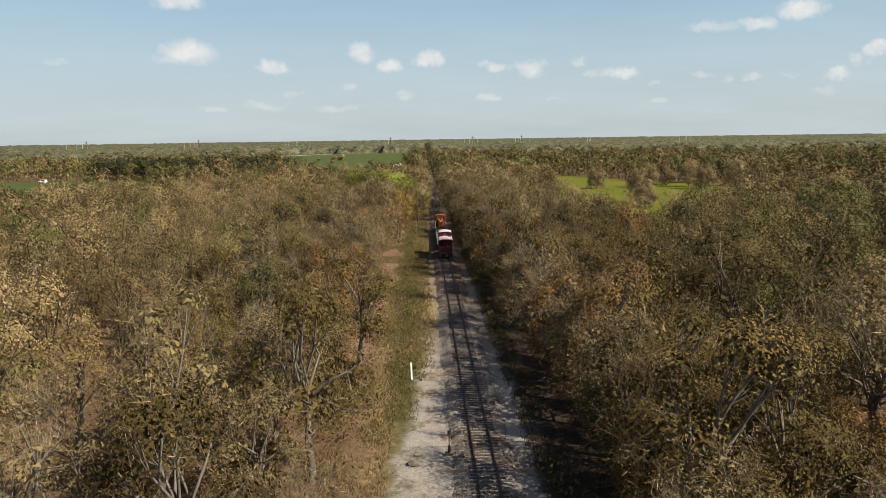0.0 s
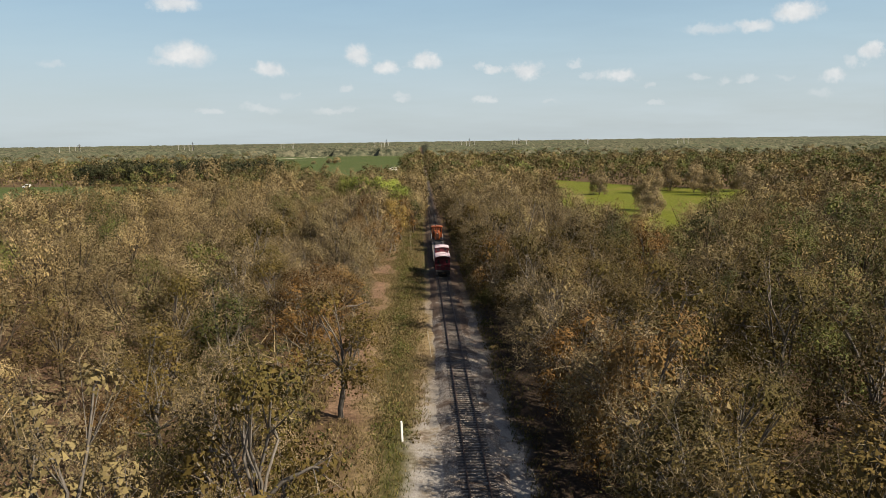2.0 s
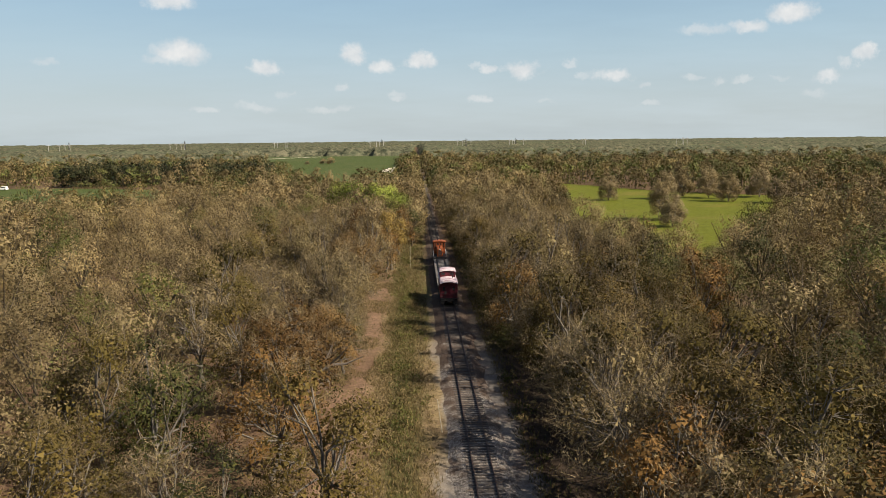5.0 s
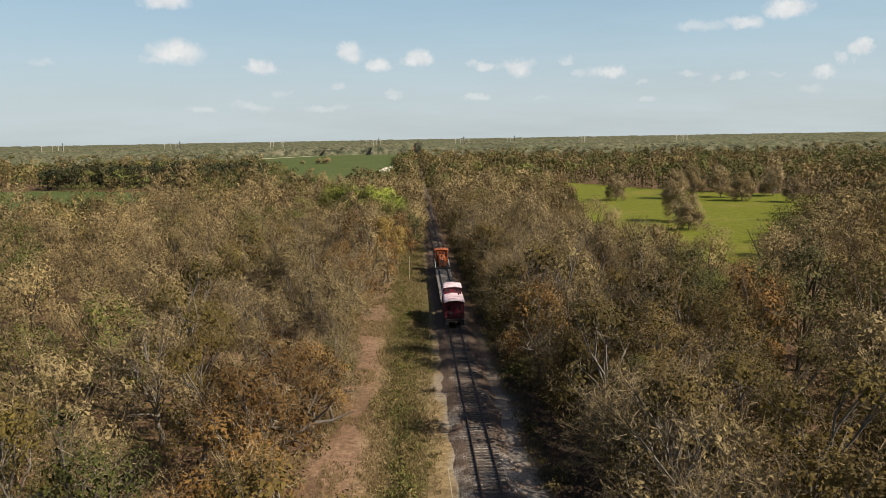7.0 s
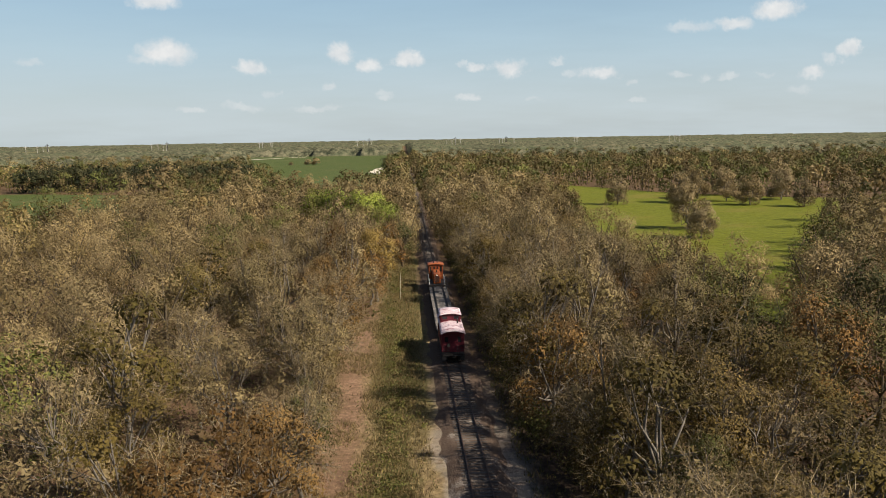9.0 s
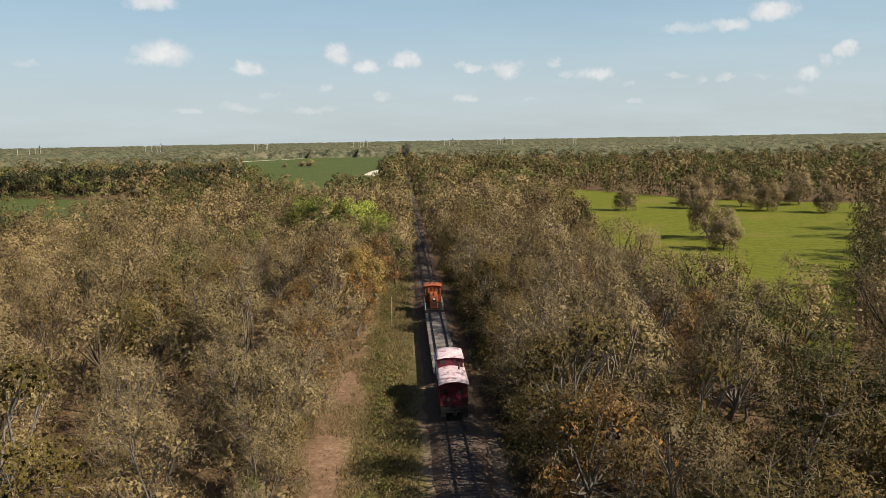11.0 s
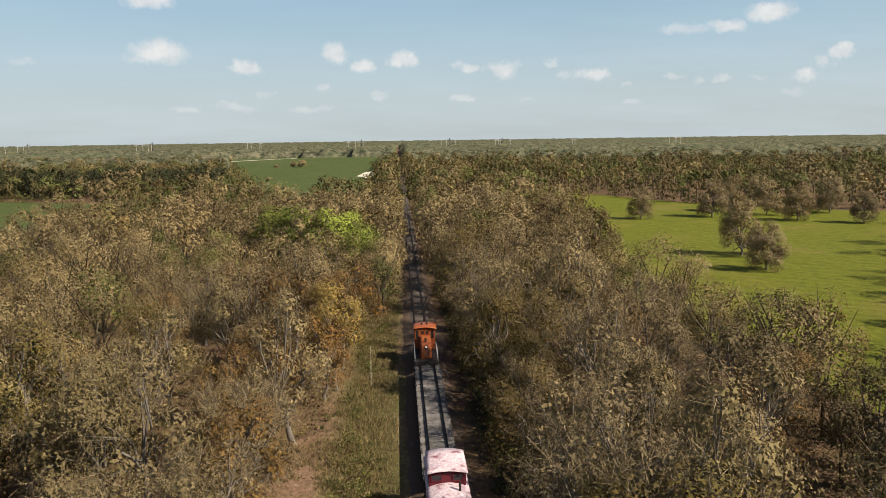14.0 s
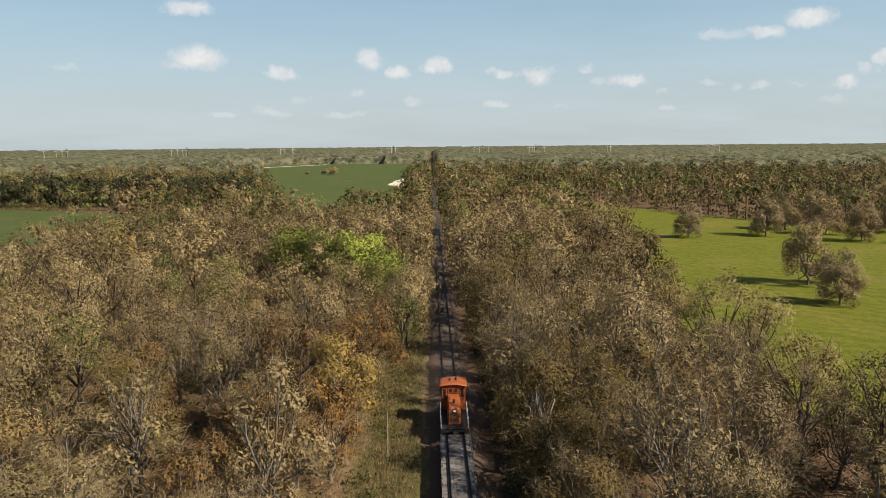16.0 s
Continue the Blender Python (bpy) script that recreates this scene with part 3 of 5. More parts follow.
PASTURE = [(46, 156), (41, 168), (37, 188), (36, 215), (38, 250), (47, 290), (54, 330), (57, 400), (47, 488), (57, 496), (75, 460), (93, 422), (116, 380), (150, 348), (195, 330), (150, 304), (124, 274), (98, 232), (70, 194), (54, 168)]
CROP_NEAR = [(-92, 282), (-102, 350), (-126, 432), (-200, 464), (-320, 470), (-330, 250), (-150, 236)]
CROP_FAR = [(-60, 395), (-17, 420), (-17, 700), (-20, 1200), (-110, 1230), (-250, 1220), (-262, 1000), (-175, 900), (-128, 640), (-84, 516)]


def inside(poly, x, y):
    hit, j = False, len(poly) - 1
    for i, (xi, yi) in enumerate(poly):
        xj, yj = poly[j]
        if (yi > y) != (yj > y) and x < (xj - xi) * (y - yi) / (yj - yi) + xi:
            hit = not hit
        j = i
    return hit


def open_ground(x, y):
    """Whether no tree stands here: the right of way, the lane and the fields."""
    wob = noise.noise((x * 0.05, y * 0.05, 3.0)) * 1.6
    right = 10.6 - 3.4 * smooth_step(y, 100, 124) + wob * 0.5 - 1.2 * smooth_step(y, 200, 260)
    left = -10.0 - 3.2 * smooth_step(y, 78, 95) + 4.2 * smooth_step(y, 158, 172) + 3.6 * smooth_step(y, 200, 260) + wob * 0.4
    if left < x < right:
        return True
    if inside(PASTURE, x, y) or inside(CROP_NEAR, x, y) or inside(CROP_FAR, x, y):
        return True
    return False


# ---- ground ----
def grid_sheet(name, xs, ys, zfun, mat):
    nx, ny = len(xs), len(ys)
    v = [(x, y, zfun(x, y)) for y in ys for x in xs]
    f = []
    for j in range(ny - 1):
        for i in range(nx - 1):
            a = j * nx + i
            f += [(a, a + 1, a + nx + 1), (a, a + nx + 1, a + nx)]
    ob = new(name, mesh_tris(name, v, f, [mat]))
    return ob


def ground_z(x, y):
    near = smooth_step(abs(x), 3.0, 9.0)
    dist = max(abs(x), abs(y - 120))
    fade = 1 - smooth_step(dist, 150, 400)
    return -0.55 + near * fade * (0.22 * noise.noise((x * 0.12, y * 0.12, 0)) + 0.06 * noise.noise((x * 0.6, y * 0.6, 5))) - 0.12 * near


def spaced(lo, hi, fine_lo, fine_hi, step, grow_by=1.35):
    mid = list(np.arange(fine_lo, fine_hi + 0.01, step))
    a, s, v = [], step, fine_lo
    while v > lo:
        s *= grow_by
        v = max(v - s, lo)
        a.append(v)
    b, s, v = [], step, fine_hi
    while v < hi:
        s *= grow_by
        v = min(v + s, hi)
        b.append(v)
    return a[::-1] + mid + b


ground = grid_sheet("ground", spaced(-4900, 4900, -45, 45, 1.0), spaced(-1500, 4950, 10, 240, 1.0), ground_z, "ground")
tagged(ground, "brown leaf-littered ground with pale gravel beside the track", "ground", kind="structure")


def flat_field(name, poly, mat, z, label):
    bm = bmesh.new()
    ring = []
    for i, (x, y) in enumerate(poly):
        x2, y2 = poly[(i + 1) % len(poly)]
        steps = max(2, int(math.hypot(x2 - x, y2 - y) / 8))
        for k in range(steps):
            t = k / steps
            px, py = x + (x2 - x) * t, y + (y2 - y) * t
            ring.append(bm.verts.new((px + 2.5 * noise.noise((px * 0.09, py * 0.09, 1)), py + 2.5 * noise.noise((px * 0.09, py * 0.09, 9)), z)))
    bmesh.ops.triangulate(bm, faces=[bm.faces.new(ring)])
    return tagged(part(name, bm, mat), label, "field", kind="structure")


flat_field("pasture", PASTURE, "pasture", -0.42, "bright green grazed pasture with dry tan patches")
flat_field("crop_field", CROP_NEAR, "crop", -0.42, "dark green crop field in low rows")
flat_field("crop_field", CROP_FAR, "crop", -0.42, "long dark green crop field beside the railway")
flat_field("sand_patch", [(-32, 640), (-22, 610), (-18, 640), (-19, 700), (-24, 730), (-29, 700)], "sand", -0.38, "patch of bare pale sand at the field edge")
flat_field("farm_track", [(-262, 1000), (-258, 1012), (-200, 1120), (-150, 1200), (-146, 1196), (-195, 1108), (-250, 1000)], "sand", -0.38, "pale sandy farm track through the crop field")


def far_canopy():
    """The distant woods as one uneven sheet that runs to the horizon."""
    na, nr = 400, 120
    az = np.radians(np.linspace(-46, 46, na))
    r = 760 * (4900 / 760) ** (np.linspace(0, 1, nr) ** 1.15)
    v, tint = [], []
    for i, rr in enumerate(r):
        for a in az:
            x, y = rr * math.sin(a), rr * math.cos(a)
            clear = noise.noise((x * 0.0022, y * 0.0045, 4.2)) * 0.5 + 0.5
            op = smooth_step(clear, 0.60, 0.66) if 1150 < rr < 2600 else 0.0
            if inside(CROP_FAR, x, y) or abs(x) < 5:
                z, op = -3.0, 0.0
            else:
                h = 9.5 + 3.0 * noise.noise((x * 0.012, y * 0.012, 1)) + 2.6 * noise.noise((x * 0.06, y * 0.06, 2)) + random.uniform(-2.6, 2.6)
                z = h * (1 - op) + (0.2 - 0.4) * op
                z = z if i else -3.0
            v.append((x, y, z))
            tint.append(op)
    f = []
    for j in range(nr - 1):
        for i in range(na - 1):
            a = j * na + i
            f += [(a, a + na + 1, a + 1), (a, a + na, a + na + 1)]
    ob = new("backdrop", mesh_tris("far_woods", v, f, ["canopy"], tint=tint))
    tagged(ob, "far brown and green woods and clearings out to the horizon", "woods", kind="structure")


far_canopy()


# ---- railway ----
TRACK_FROM, TRACK_TO = -40.0, 1400.0


def ballast_z(x, y):
    a = abs(x)
    z = -0.21 if a < 1.5 else -0.21 - 0.42 * smooth_step(a, 1.5, 3.1)
    z += smooth_step(a, 1.7, 2.4) * (0.22 * noise.noise((x * 0.5, y * 0.35, 3)) - 0.06)
    return z + 0.035 * noise.noise((x * 2.0, y * 2.0, 0))


ballast = grid_sheet("ballast", list(np.linspace(-2.9, 3.1, 15)), spaced(TRACK_FROM, TRACK_TO, 30, 260, 0.6), ballast_z, "ballast")
tagged(ballast, "bed of dusty grey crushed stone under the track", "ballast", kind="structure")

track = tagged(empty("railway_track"), "single railway track of rusty rails on dark wooden ties", "track", kind="structure")
for side in (-1, 1):
    bm = bmesh.new()
    prof = [(-0.07, -0.155), (0.07, -0.155), (0.07, -0.14), (0.014, -0.115), (0.014, -0.045), (0.036, -0.03), (0.036, 0.0), (-0.036, 0.0), (-0.036, -0.03), (-0.014, -0.045), (-0.014, -0.115), (-0.07, -0.14)]
    rings = [[bm.verts.new((side * 0.7535 + px, yy, pz)) for px, pz in prof] for yy in (TRACK_FROM, 100, 250, TRACK_TO)]
    for r0, r1 in zip(rings, rings[1:]):
        for i in range(len(prof)):
            j = (i + 1) % len(prof)
            bm.faces.new((r0[i], r0[j], r1[j], r1[i]))
    part("rail", bm, "rail", track, "rusty steel rail")


# ---- woodland ----
KINDS = [
    (dict(seed=1, height=12.6, radius=5.2, limbs=15, subs=5, twigs=8, sprays=2, leaves=5200, leaf_size=0.105, low=0.20), "leaf_olive", "broad oak with thin olive-brown leaves"),
    (dict(seed=2, height=11.8, radius=5.0, limbs=15, subs=5, twigs=9, sprays=3, leaves=3200, leaf_size=0.095, low=0.22, core=750), "leaf_tan", "half-bare oak with pale tangled twigs and tan leaves"),
    (dict(seed=3, height=13.4, radius=4.8, limbs=14, subs=5, twigs=8, sprays=3, leaves=4600, leaf_size=0.10, low=0.24), "leaf_tan", "tall tree with thin tan leaves on a crooked trunk"),
    (dict(seed=4, height=11.4, radius=5.2, limbs=15, subs=6, twigs=9, sprays=3, leaves=1800, leaf_size=0.085, low=0.24, clump=0.3, core=420, core_size=0.20), "leaf_tan", "almost leafless grey tree with spreading limbs"),
    (dict(seed=5, height=12.8, radius=5.4, limbs=16, subs=5, twigs=7, sprays=1, leaves=5800, leaf_size=0.105, low=0.10, core=900), "leaf_olive", "dense oak with small dull olive leaves"),
    (dict(seed=6, height=11.2, radius=4.7, limbs=14, subs=5, twigs=8, sprays=2, leaves=4900, leaf_size=0.10, low=0.18), "leaf_rust", "rounded tree with rust-brown autumn leaves"),
    (dict(seed=8, height=12.2, radius=5.0, limbs=15, subs=5, twigs=8, sprays=1, leaves=5600, leaf_size=0.105, low=0.10, core=900), "leaf_green", "leafy tree with dark green crown"),
]


def plant(lo_x, hi_x, lo_y, hi_y, step, rng, keep):
    spots, y, row = [], lo_y, 0
    while y < hi_y:
        x = lo_x + (row % 2) * step / 2
        while x < hi_x:
            px, py = x + rng.uniform(-0.3, 0.3) * step, y + rng.uniform(-0.3, 0.3) * step
            if keep(px, py) and not open_ground(px, py):
                spots.append((px, py))
            x += step
        y += step * 0.88
        row += 1
    return spots


NEAR = (-31, 30, 14, 208)


def in_near(x, y):
    return NEAR[0] < x < NEAR[1] and NEAR[2] < y < NEAR[3] and abs(x) < 14 + 0.66 * y


rng = random.Random(7)
protos = [tree_thing("tree", *kind) for kind in KINDS]
near_spots = plant(NEAR[0], NEAR[1], NEAR[2], NEAR[3], 8.1, rng, in_near)
near_spots += [(rng.uniform(7.4, 8.6) + 2.3 * (1 - smooth_step(30 + k * 5.2, 100, 124)), 30 + k * 5.2 + rng.uniform(-1.2, 1.2)) for k in range(36)]
near_spots += [(rng.uniform(-14.8, -13.4), 92 + k * 4.4 + rng.uniform(-1.2, 1.2)) for k in range(15)]
near_spots += [(rng.uniform(30.0, 33.0), 146 + k * 5.6 + rng.uniform(-1.5, 1.5)) for k in range(9)]
free = list(protos)
near_spots = [p for p in near_spots if not (-22 < p[0] < -9 and 90 < p[1] < 106)]
for px, py in near_spots:
    if px < 0:
        mix = (4, 6, 4, 5, 3, 2, 2) if py < 120 else (2, 6, 6, 5, 1, 5, 1)
    else:
        mix = (5, 2, 1, 2, 6, 2, 5) if py < 105 else (5, 3, 3, 4, 5, 4, 2) if py < 135 else (3, 6, 7, 4, 1, 4, 0)
    if 0 < px < 12:
        mix = (5, 4, 2, 4, 4, 1, 2)
    k = rng.choices(range(7), mix)[0]
    s = rng.choice((0.72, 0.85, 0.95, 1.0, 1.08, 1.18)) * rng.uniform(0.95, 1.05)
    if (-20 < px < 0 and 60 < py < 170):
        s *= 0.88
    if px > 28 and 140 < py < 200:
        s *= 0.8
    m = pose(px, py, ground_z(px, py), rng.uniform(-5, 5), rng.uniform(-5, 5), rng.uniform(0, 360)) @ Matrix.Diagonal((s * rng.uniform(0.88, 1.05), s * 0.95, s * rng.uniform(0.92, 1.10), 1))
    p = protos[k]
    if p in free:
        free.remove(p)
        p.matrix_basis = m
    else:
        copy_thing(p, m).matrix_basis = m


def thin(spec, **changes):
    d = dict(spec)
    d.update(changes)
    return d


def woodland(name, spots, variants, label, mats, size, rng, tint_of):
    """Trees past counting, joined into one mesh."""
    bank = []
    for wood, tw, lf in variants:
        v, f = join([wood, tw, lf])
        idx = np.concatenate([np.zeros(len(wood[1])), np.ones(len(tw[1])), np.full(len(lf[1]), 2)])
        bank.append((v, f, idx))
    vs, fs, ids, ts, k = [], [], [], [], 0
    for px, py in spots:
        v, f, idx = bank[rng.randrange(len(bank))]
        a, s = rng.uniform(0, 6.283), rng.uniform(*size)
        if 19 < px < 120 and 95 < py < 130:
            s *= 1.15
        c, n = math.cos(a) * s * 0.96, math.sin(a) * s * 0.96
        w = np.empty_like(v)
        w[:, 0] = v[:, 0] * c - v[:, 1] * n + px
        w[:, 1] = v[:, 0] * n + v[:, 1] * c + py
        w[:, 2] = v[:, 2] * s * rng.uniform(0.9, 1.08) - 0.6
        vs.append(w)
        fs.append(f + k)
        ids.append(idx)
        ts.append(np.full(len(v), tint_of(px, py, rng)))
        k += len(v)
    me = mesh_tris(name, np.concatenate(vs), np.concatenate(fs), mats, np.concatenate(ids), np.concatenate(ts))
    return tagged(new(name, me), label, "trees", kind="stuff")


def tint_any(px, py, rng):
    big = noise.noise((px * 0.02, py * 0.02, 7.0)) * 0.5 + 0.5
    if py > 330 + 60 * big:
        return rng.choice((rng.uniform(0.0, 0.1), rng.uniform(0.30, 0.46), rng.uniform(0.68, 0.88), rng.uniform(0.72, 0.9)))
    if (px < 0 or abs(px) < 60 and py > 140) and rng.random() < 0.55:
        return rng.uniform(0.14, 0.38)
    if px > 0 and py < 160 and rng.random() < 0.6:
        return rng.choice((rng.uniform(0.44, 0.5), rng.uniform(0.68, 0.92)))
    if rng.random() < 0.25:
        return rng.uniform(0.7, 0.93)
    return min(max(0.5 * rng.random() + 0.5 * (big - 0.5) + 0.2, 0.0), 0.97)


def slim(wood, tw, lf, inner):
    """The same tree with a plainer trunk and limbs, and its inner filler flakes."""
    r = np.random.default_rng(len(lf[0]))
    chunks = [tube([(0, 0, -0.4), (0.1, 0.2, 3.0), (0.2, 0.1, 6.5)], [0.28, 0.22, 0.12], 4)]
    for k in range(6):
        a = k * 1.9
        chunks.append(tube([(0.1, 0.1, 4.2), (1.9 * math.cos(a), 1.9 * math.sin(a), 7.0 + r.uniform(-1, 1)), (3.4 * math.cos(a), 3.4 * math.sin(a), 9.4 + r.uniform(-1.5, 1.5))], [0.12, 0.08, 0.02], 3))
    return join(chunks), tw, join([lf, inner])


def in_mid(x, y):
    return not in_near(x, y) and abs(x) < 18 + 0.64 * max(y, 0) and y > 8


def in_close(x, y):
    return in_mid(x, y) and abs(x) < 72 and y < 236


def in_wide(x, y):
    return in_mid(x, y) and not in_close(x, y)


def in_far(x, y):
    return abs(x) < 30 + 0.64 * y and not (-125 < x < 120 and y < 330)


close_bank = [slim(*grow(**thin(spec, limbs=13, subs=3, twigs=8, sprays=0, leaves=int(spec["leaves"] * 0.25) + 750, leaf_size=0.14, twig_w=0.022, core=520, core_size=0.23, loose=0.42))) for spec, _, _ in KINDS]
close_edge = [(sx * (5.2 + rng.uniform(0, 1.2)), 212 + k * 4.8) for k in range(6) for sx in (-1, 1)]
woodland("woodland", plant(-75, 75, 8, 240, 7.9, rng, in_close) + close_edge, close_bank, "mixed woodland of half-bare brown and olive trees", ["bough", "twig", "leaf_far"], (0.8, 1.15), rng, tint_any)
mid_bank = [slim(*grow(**thin(spec, limbs=11, subs=4, twigs=2, sprays=0, leaves=int(spec["leaves"] * 0.06) + 340, leaf_size=0.24, twig_w=0.03, core=230, core_size=0.38, loose=0.4))) for spec, _, _ in KINDS]
edge_spots = [(sx * (5.0 + rng.uniform(0, 1.2)), 241 + k * 4.8) for k in range(26) for sx in (-1, 1)]
woodland("wide_woodland", plant(-125, 120, 8, 330, 8.0, rng, in_wide) + edge_spots, mid_bank, "mixed woodland of brown and olive trees further off", ["bough", "twig", "leaf_far"], (0.8, 1.2), rng, tint_any)
far_bank = []
for b in range(6):
    r2 = np.random.default_rng(50 + b)
    trunk = tube(np.array([(0, 0, -0.4), (0, 0, 6.0)]), [0.25, 0.12], 3)
    puff = r2.normal(0, 1, (9, 3))
    puff[:, 2] = np.abs(puff[:, 2])
    puff /= np.linalg.norm(puff, axis=1)[:, None]
    mids = puff * np.array([3.1, 3.1, 4.2]) * r2.uniform(0.8, 1.15, (9, 1)) + np.array([0, 0, 5.0])
    own = r2.integers(0, 9, 130)
    u = r2.normal(0, 0.8, (130, 3)) + puff[own] * 0.8 + [0, 0, 0.2]
    u /= np.linalg.norm(u, axis=1)[:, None]
    rr = r2.uniform(1.9, 2.7, 9)[own][:, None]
    outer = mids[own[:92]] + u[:92] * rr[:92] * r2.uniform(0.88, 1.06, (92, 1))
    deep = mids[own[92:]] + u[92:] * rr[92:] * 0.66
    skirt = np.stack([4.2 * np.cos(np.arange(14) * 0.45), 4.2 * np.sin(np.arange(14) * 0.45), r2.uniform(0.8, 3.2, 14)], 1)
    out = skirt * [1, 1, 0] + [0, 0, 1.2]
    far_bank.append((trunk, slivers(mids, mids * 1.3, np.full(9, 0.06), r2), join([flakes(outer, 0.50, r2, u[:92], 0.5), flakes(deep, 0.85, r2, u[92:], 0.3), flakes(skirt, 0.9, r2, out, 0.4)])))
far_edge = [(sx * (5.2 + rng.uniform(0, 1.5)), 366 + k * 6) for k in range(90) for sx in (-1, 1)]
woodland("far_woodland", plant(-640, 640, 150, 860, 12.2, rng, in_far) + far_edge, far_bank, "distant mixed woodland in brown and olive", ["bough", "twig", "leaf_far"], (0.75, 1.3), rng, tint_any)


def beside(x, y):
    """Woods beside and behind the start, out of the camera's sight."""
    return not in_near(x, y) and abs(x) >= 18 + 0.64 * max(y, 0) - 2 if y > 8 else True


woodland("side_woodland", plant(-95, 95, -70, 130, 8.4, rng, beside), far_bank, "mixed brown woodland on both sides of the line", ["bough", "twig", "leaf_far"], (0.8, 1.15), rng, tint_any)
rim = []
for poly in (PASTURE, CROP_NEAR, CROP_FAR):
    for (x0, y0), (x1, y1) in zip(poly, poly[1:] + poly[:1]):
        for k in range(int(math.hypot(x1 - x0, y1 - y0) / 4.5)):
            t = rng.random()
            px, py = x0 + (x1 - x0) * t + rng.uniform(-4, 4), y0 + (y1 - y0) * t + rng.uniform(-4, 4)
            if py > 230 and py < 900 and px > -200 and px < 170:
                rim.append((px, py))
woodland("field_edge_shrubs", rim, far_bank, "low brown shrubs along the field edges", ["bough", "twig", "leaf_far"], (0.25, 0.5), rng, lambda a, b, r: r.uniform(0.66, 0.86))
# tree belt whose dark leaf colour paints in the cloud shadow over it
dark_spots = [(rng.uniform(-215, -95), rng.uniform(470, 512)) for _ in range(190)]
woodland("evergreen_belt", dark_spots, far_bank, "belt of trees between two fields, coloured dark for a cloud's shadow", ["bough", "twig", "leaf_cloud_shade"], (0.95, 1.35), rng, lambda a, b, r: r.random())


# ---- field trees and special trees ----
field_tree = tree_thing("field_tree", dict(seed=31, height=10.0, radius=4.2, limbs=22, subs=5, twigs=8, sprays=2, leaves=5200, leaf_size=0.15, low=0.06, fork=0.16, core=1100, core_size=0.28), "leaf_bush", "round bushy brown tree standing alone in the pasture", "pasture trees")
field_olive = tree_thing("field_tree", dict(seed=32, height=11.0, radius=4.5, limbs=22, subs=5, twigs=7, sprays=1, leaves=5200, leaf_size=0.16, low=0.06, fork=0.2, core=1100, core_size=0.28), "leaf_bush", "brown-leaved tree standing alone in the pasture", "pasture trees")
made_field = set()
for kind, px, py, s in ((0, 68.9, 241.4, 0.98), (1, 72.6, 259.8, 1.2), (0, 74.6, 334.5, 1.05), (1, 98.8, 336.6, 1.15), (0, 112, 352, 1.25), (1, 118, 338, 1.1), (0, 128.5, 365.9, 1.2), (0, 119.2, 321.5, 1.15), (1, 140, 340, 1.2), (0, 58, 405, 0.9), (0, 134, 312, 1.0)):
    src = (field_tree, field_olive)[kind]
    m = pose(px, py, -0.45, 0, 0, px * 7) @ Matrix.Diagonal((s * 1.08, s * 1.08, s * 1.05, 1))
    if kind in made_field:
        copy_thing(src, m).matrix_basis = m
    else:
        made_field.add(kind)
        src.matrix_basis = m

yellow = tree_thing("tree", dict(seed=41, height=13.0, radius=4.2, limbs=13, subs=5, twigs=9, sprays=2, leaves=3600, leaf_size=0.14, low=0.40, fork=0.55), "leaf_yellow", "tall yellow-leaved tree with a bare twin trunk", "edge trees")
yellow.matrix_basis = pose(-9.9, 179.5, -0.6, 0, 0, 40)
lime = tree_thing("tree", dict(seed=42, height=10.0, radius=4.6, limbs=14, subs=5, twigs=8, sprays=1, leaves=3800, leaf_size=0.17, low=0.12), "leaf_lime", "fresh lime-green tree among brown ones", "edge trees")
lime.matrix_basis = pose(-9.5, 236, -0.6) @ Matrix.Diagonal((1.25, 1.25, 1.25, 1))
for px, py, a, s in ((-15, 241, 60, 1.5), (-21.5, 246, 130, 1.55), (-13, 249, 200, 1.4), (-27, 250, 20, 1.5)):
    m = pose(px, py, -0.6, 0, 0, a) @ Matrix.Diagonal((s, s, s, 1))
    copy_thing(lime, m).matrix_basis = m

# crooked oak whose heavy limb reaches out over the lane
oak = tree_thing("oak", dict(seed=43, height=11.5, radius=5.2, limbs=15, subs=5, twigs=9, sprays=3, leaves=3000, leaf_size=0.13, low=0.3), "leaf_rust", "spreading oak with a heavy dark limb over the lane", "edge trees")
oak.matrix_basis = pose(-17.2, 98, -0.6)
rg = np.random.default_rng(5)
lv, lf_ = join([tube([(0.2, 0, 2.6), (1.4, -0.3, 3.9), (2.9, -0.6, 4.6), (4.2, -0.3, 5.7), (5.6, 0.2, 5.6), (7.2, 0.1, 6.3)], [0.24, 0.22, 0.19, 0.16, 0.10, 0.04], 7),
                tube([(4.2, -0.3, 5.7), (5.4, -1.0, 6.9), (6.2, -1.4, 8.0)], [0.12, 0.07, 0.02], 5), tube([(2.9, -0.6, 4.6), (3.7, 0.9, 5.9), (4.4, 1.6, 7.4)], [0.13, 0.08, 0.02], 5)])
limb = new("limb", mesh_tris("limb", lv, lf_, ["wood"]))
limb.parent = oak
limb["label"] = "heavy dark crooked limb"


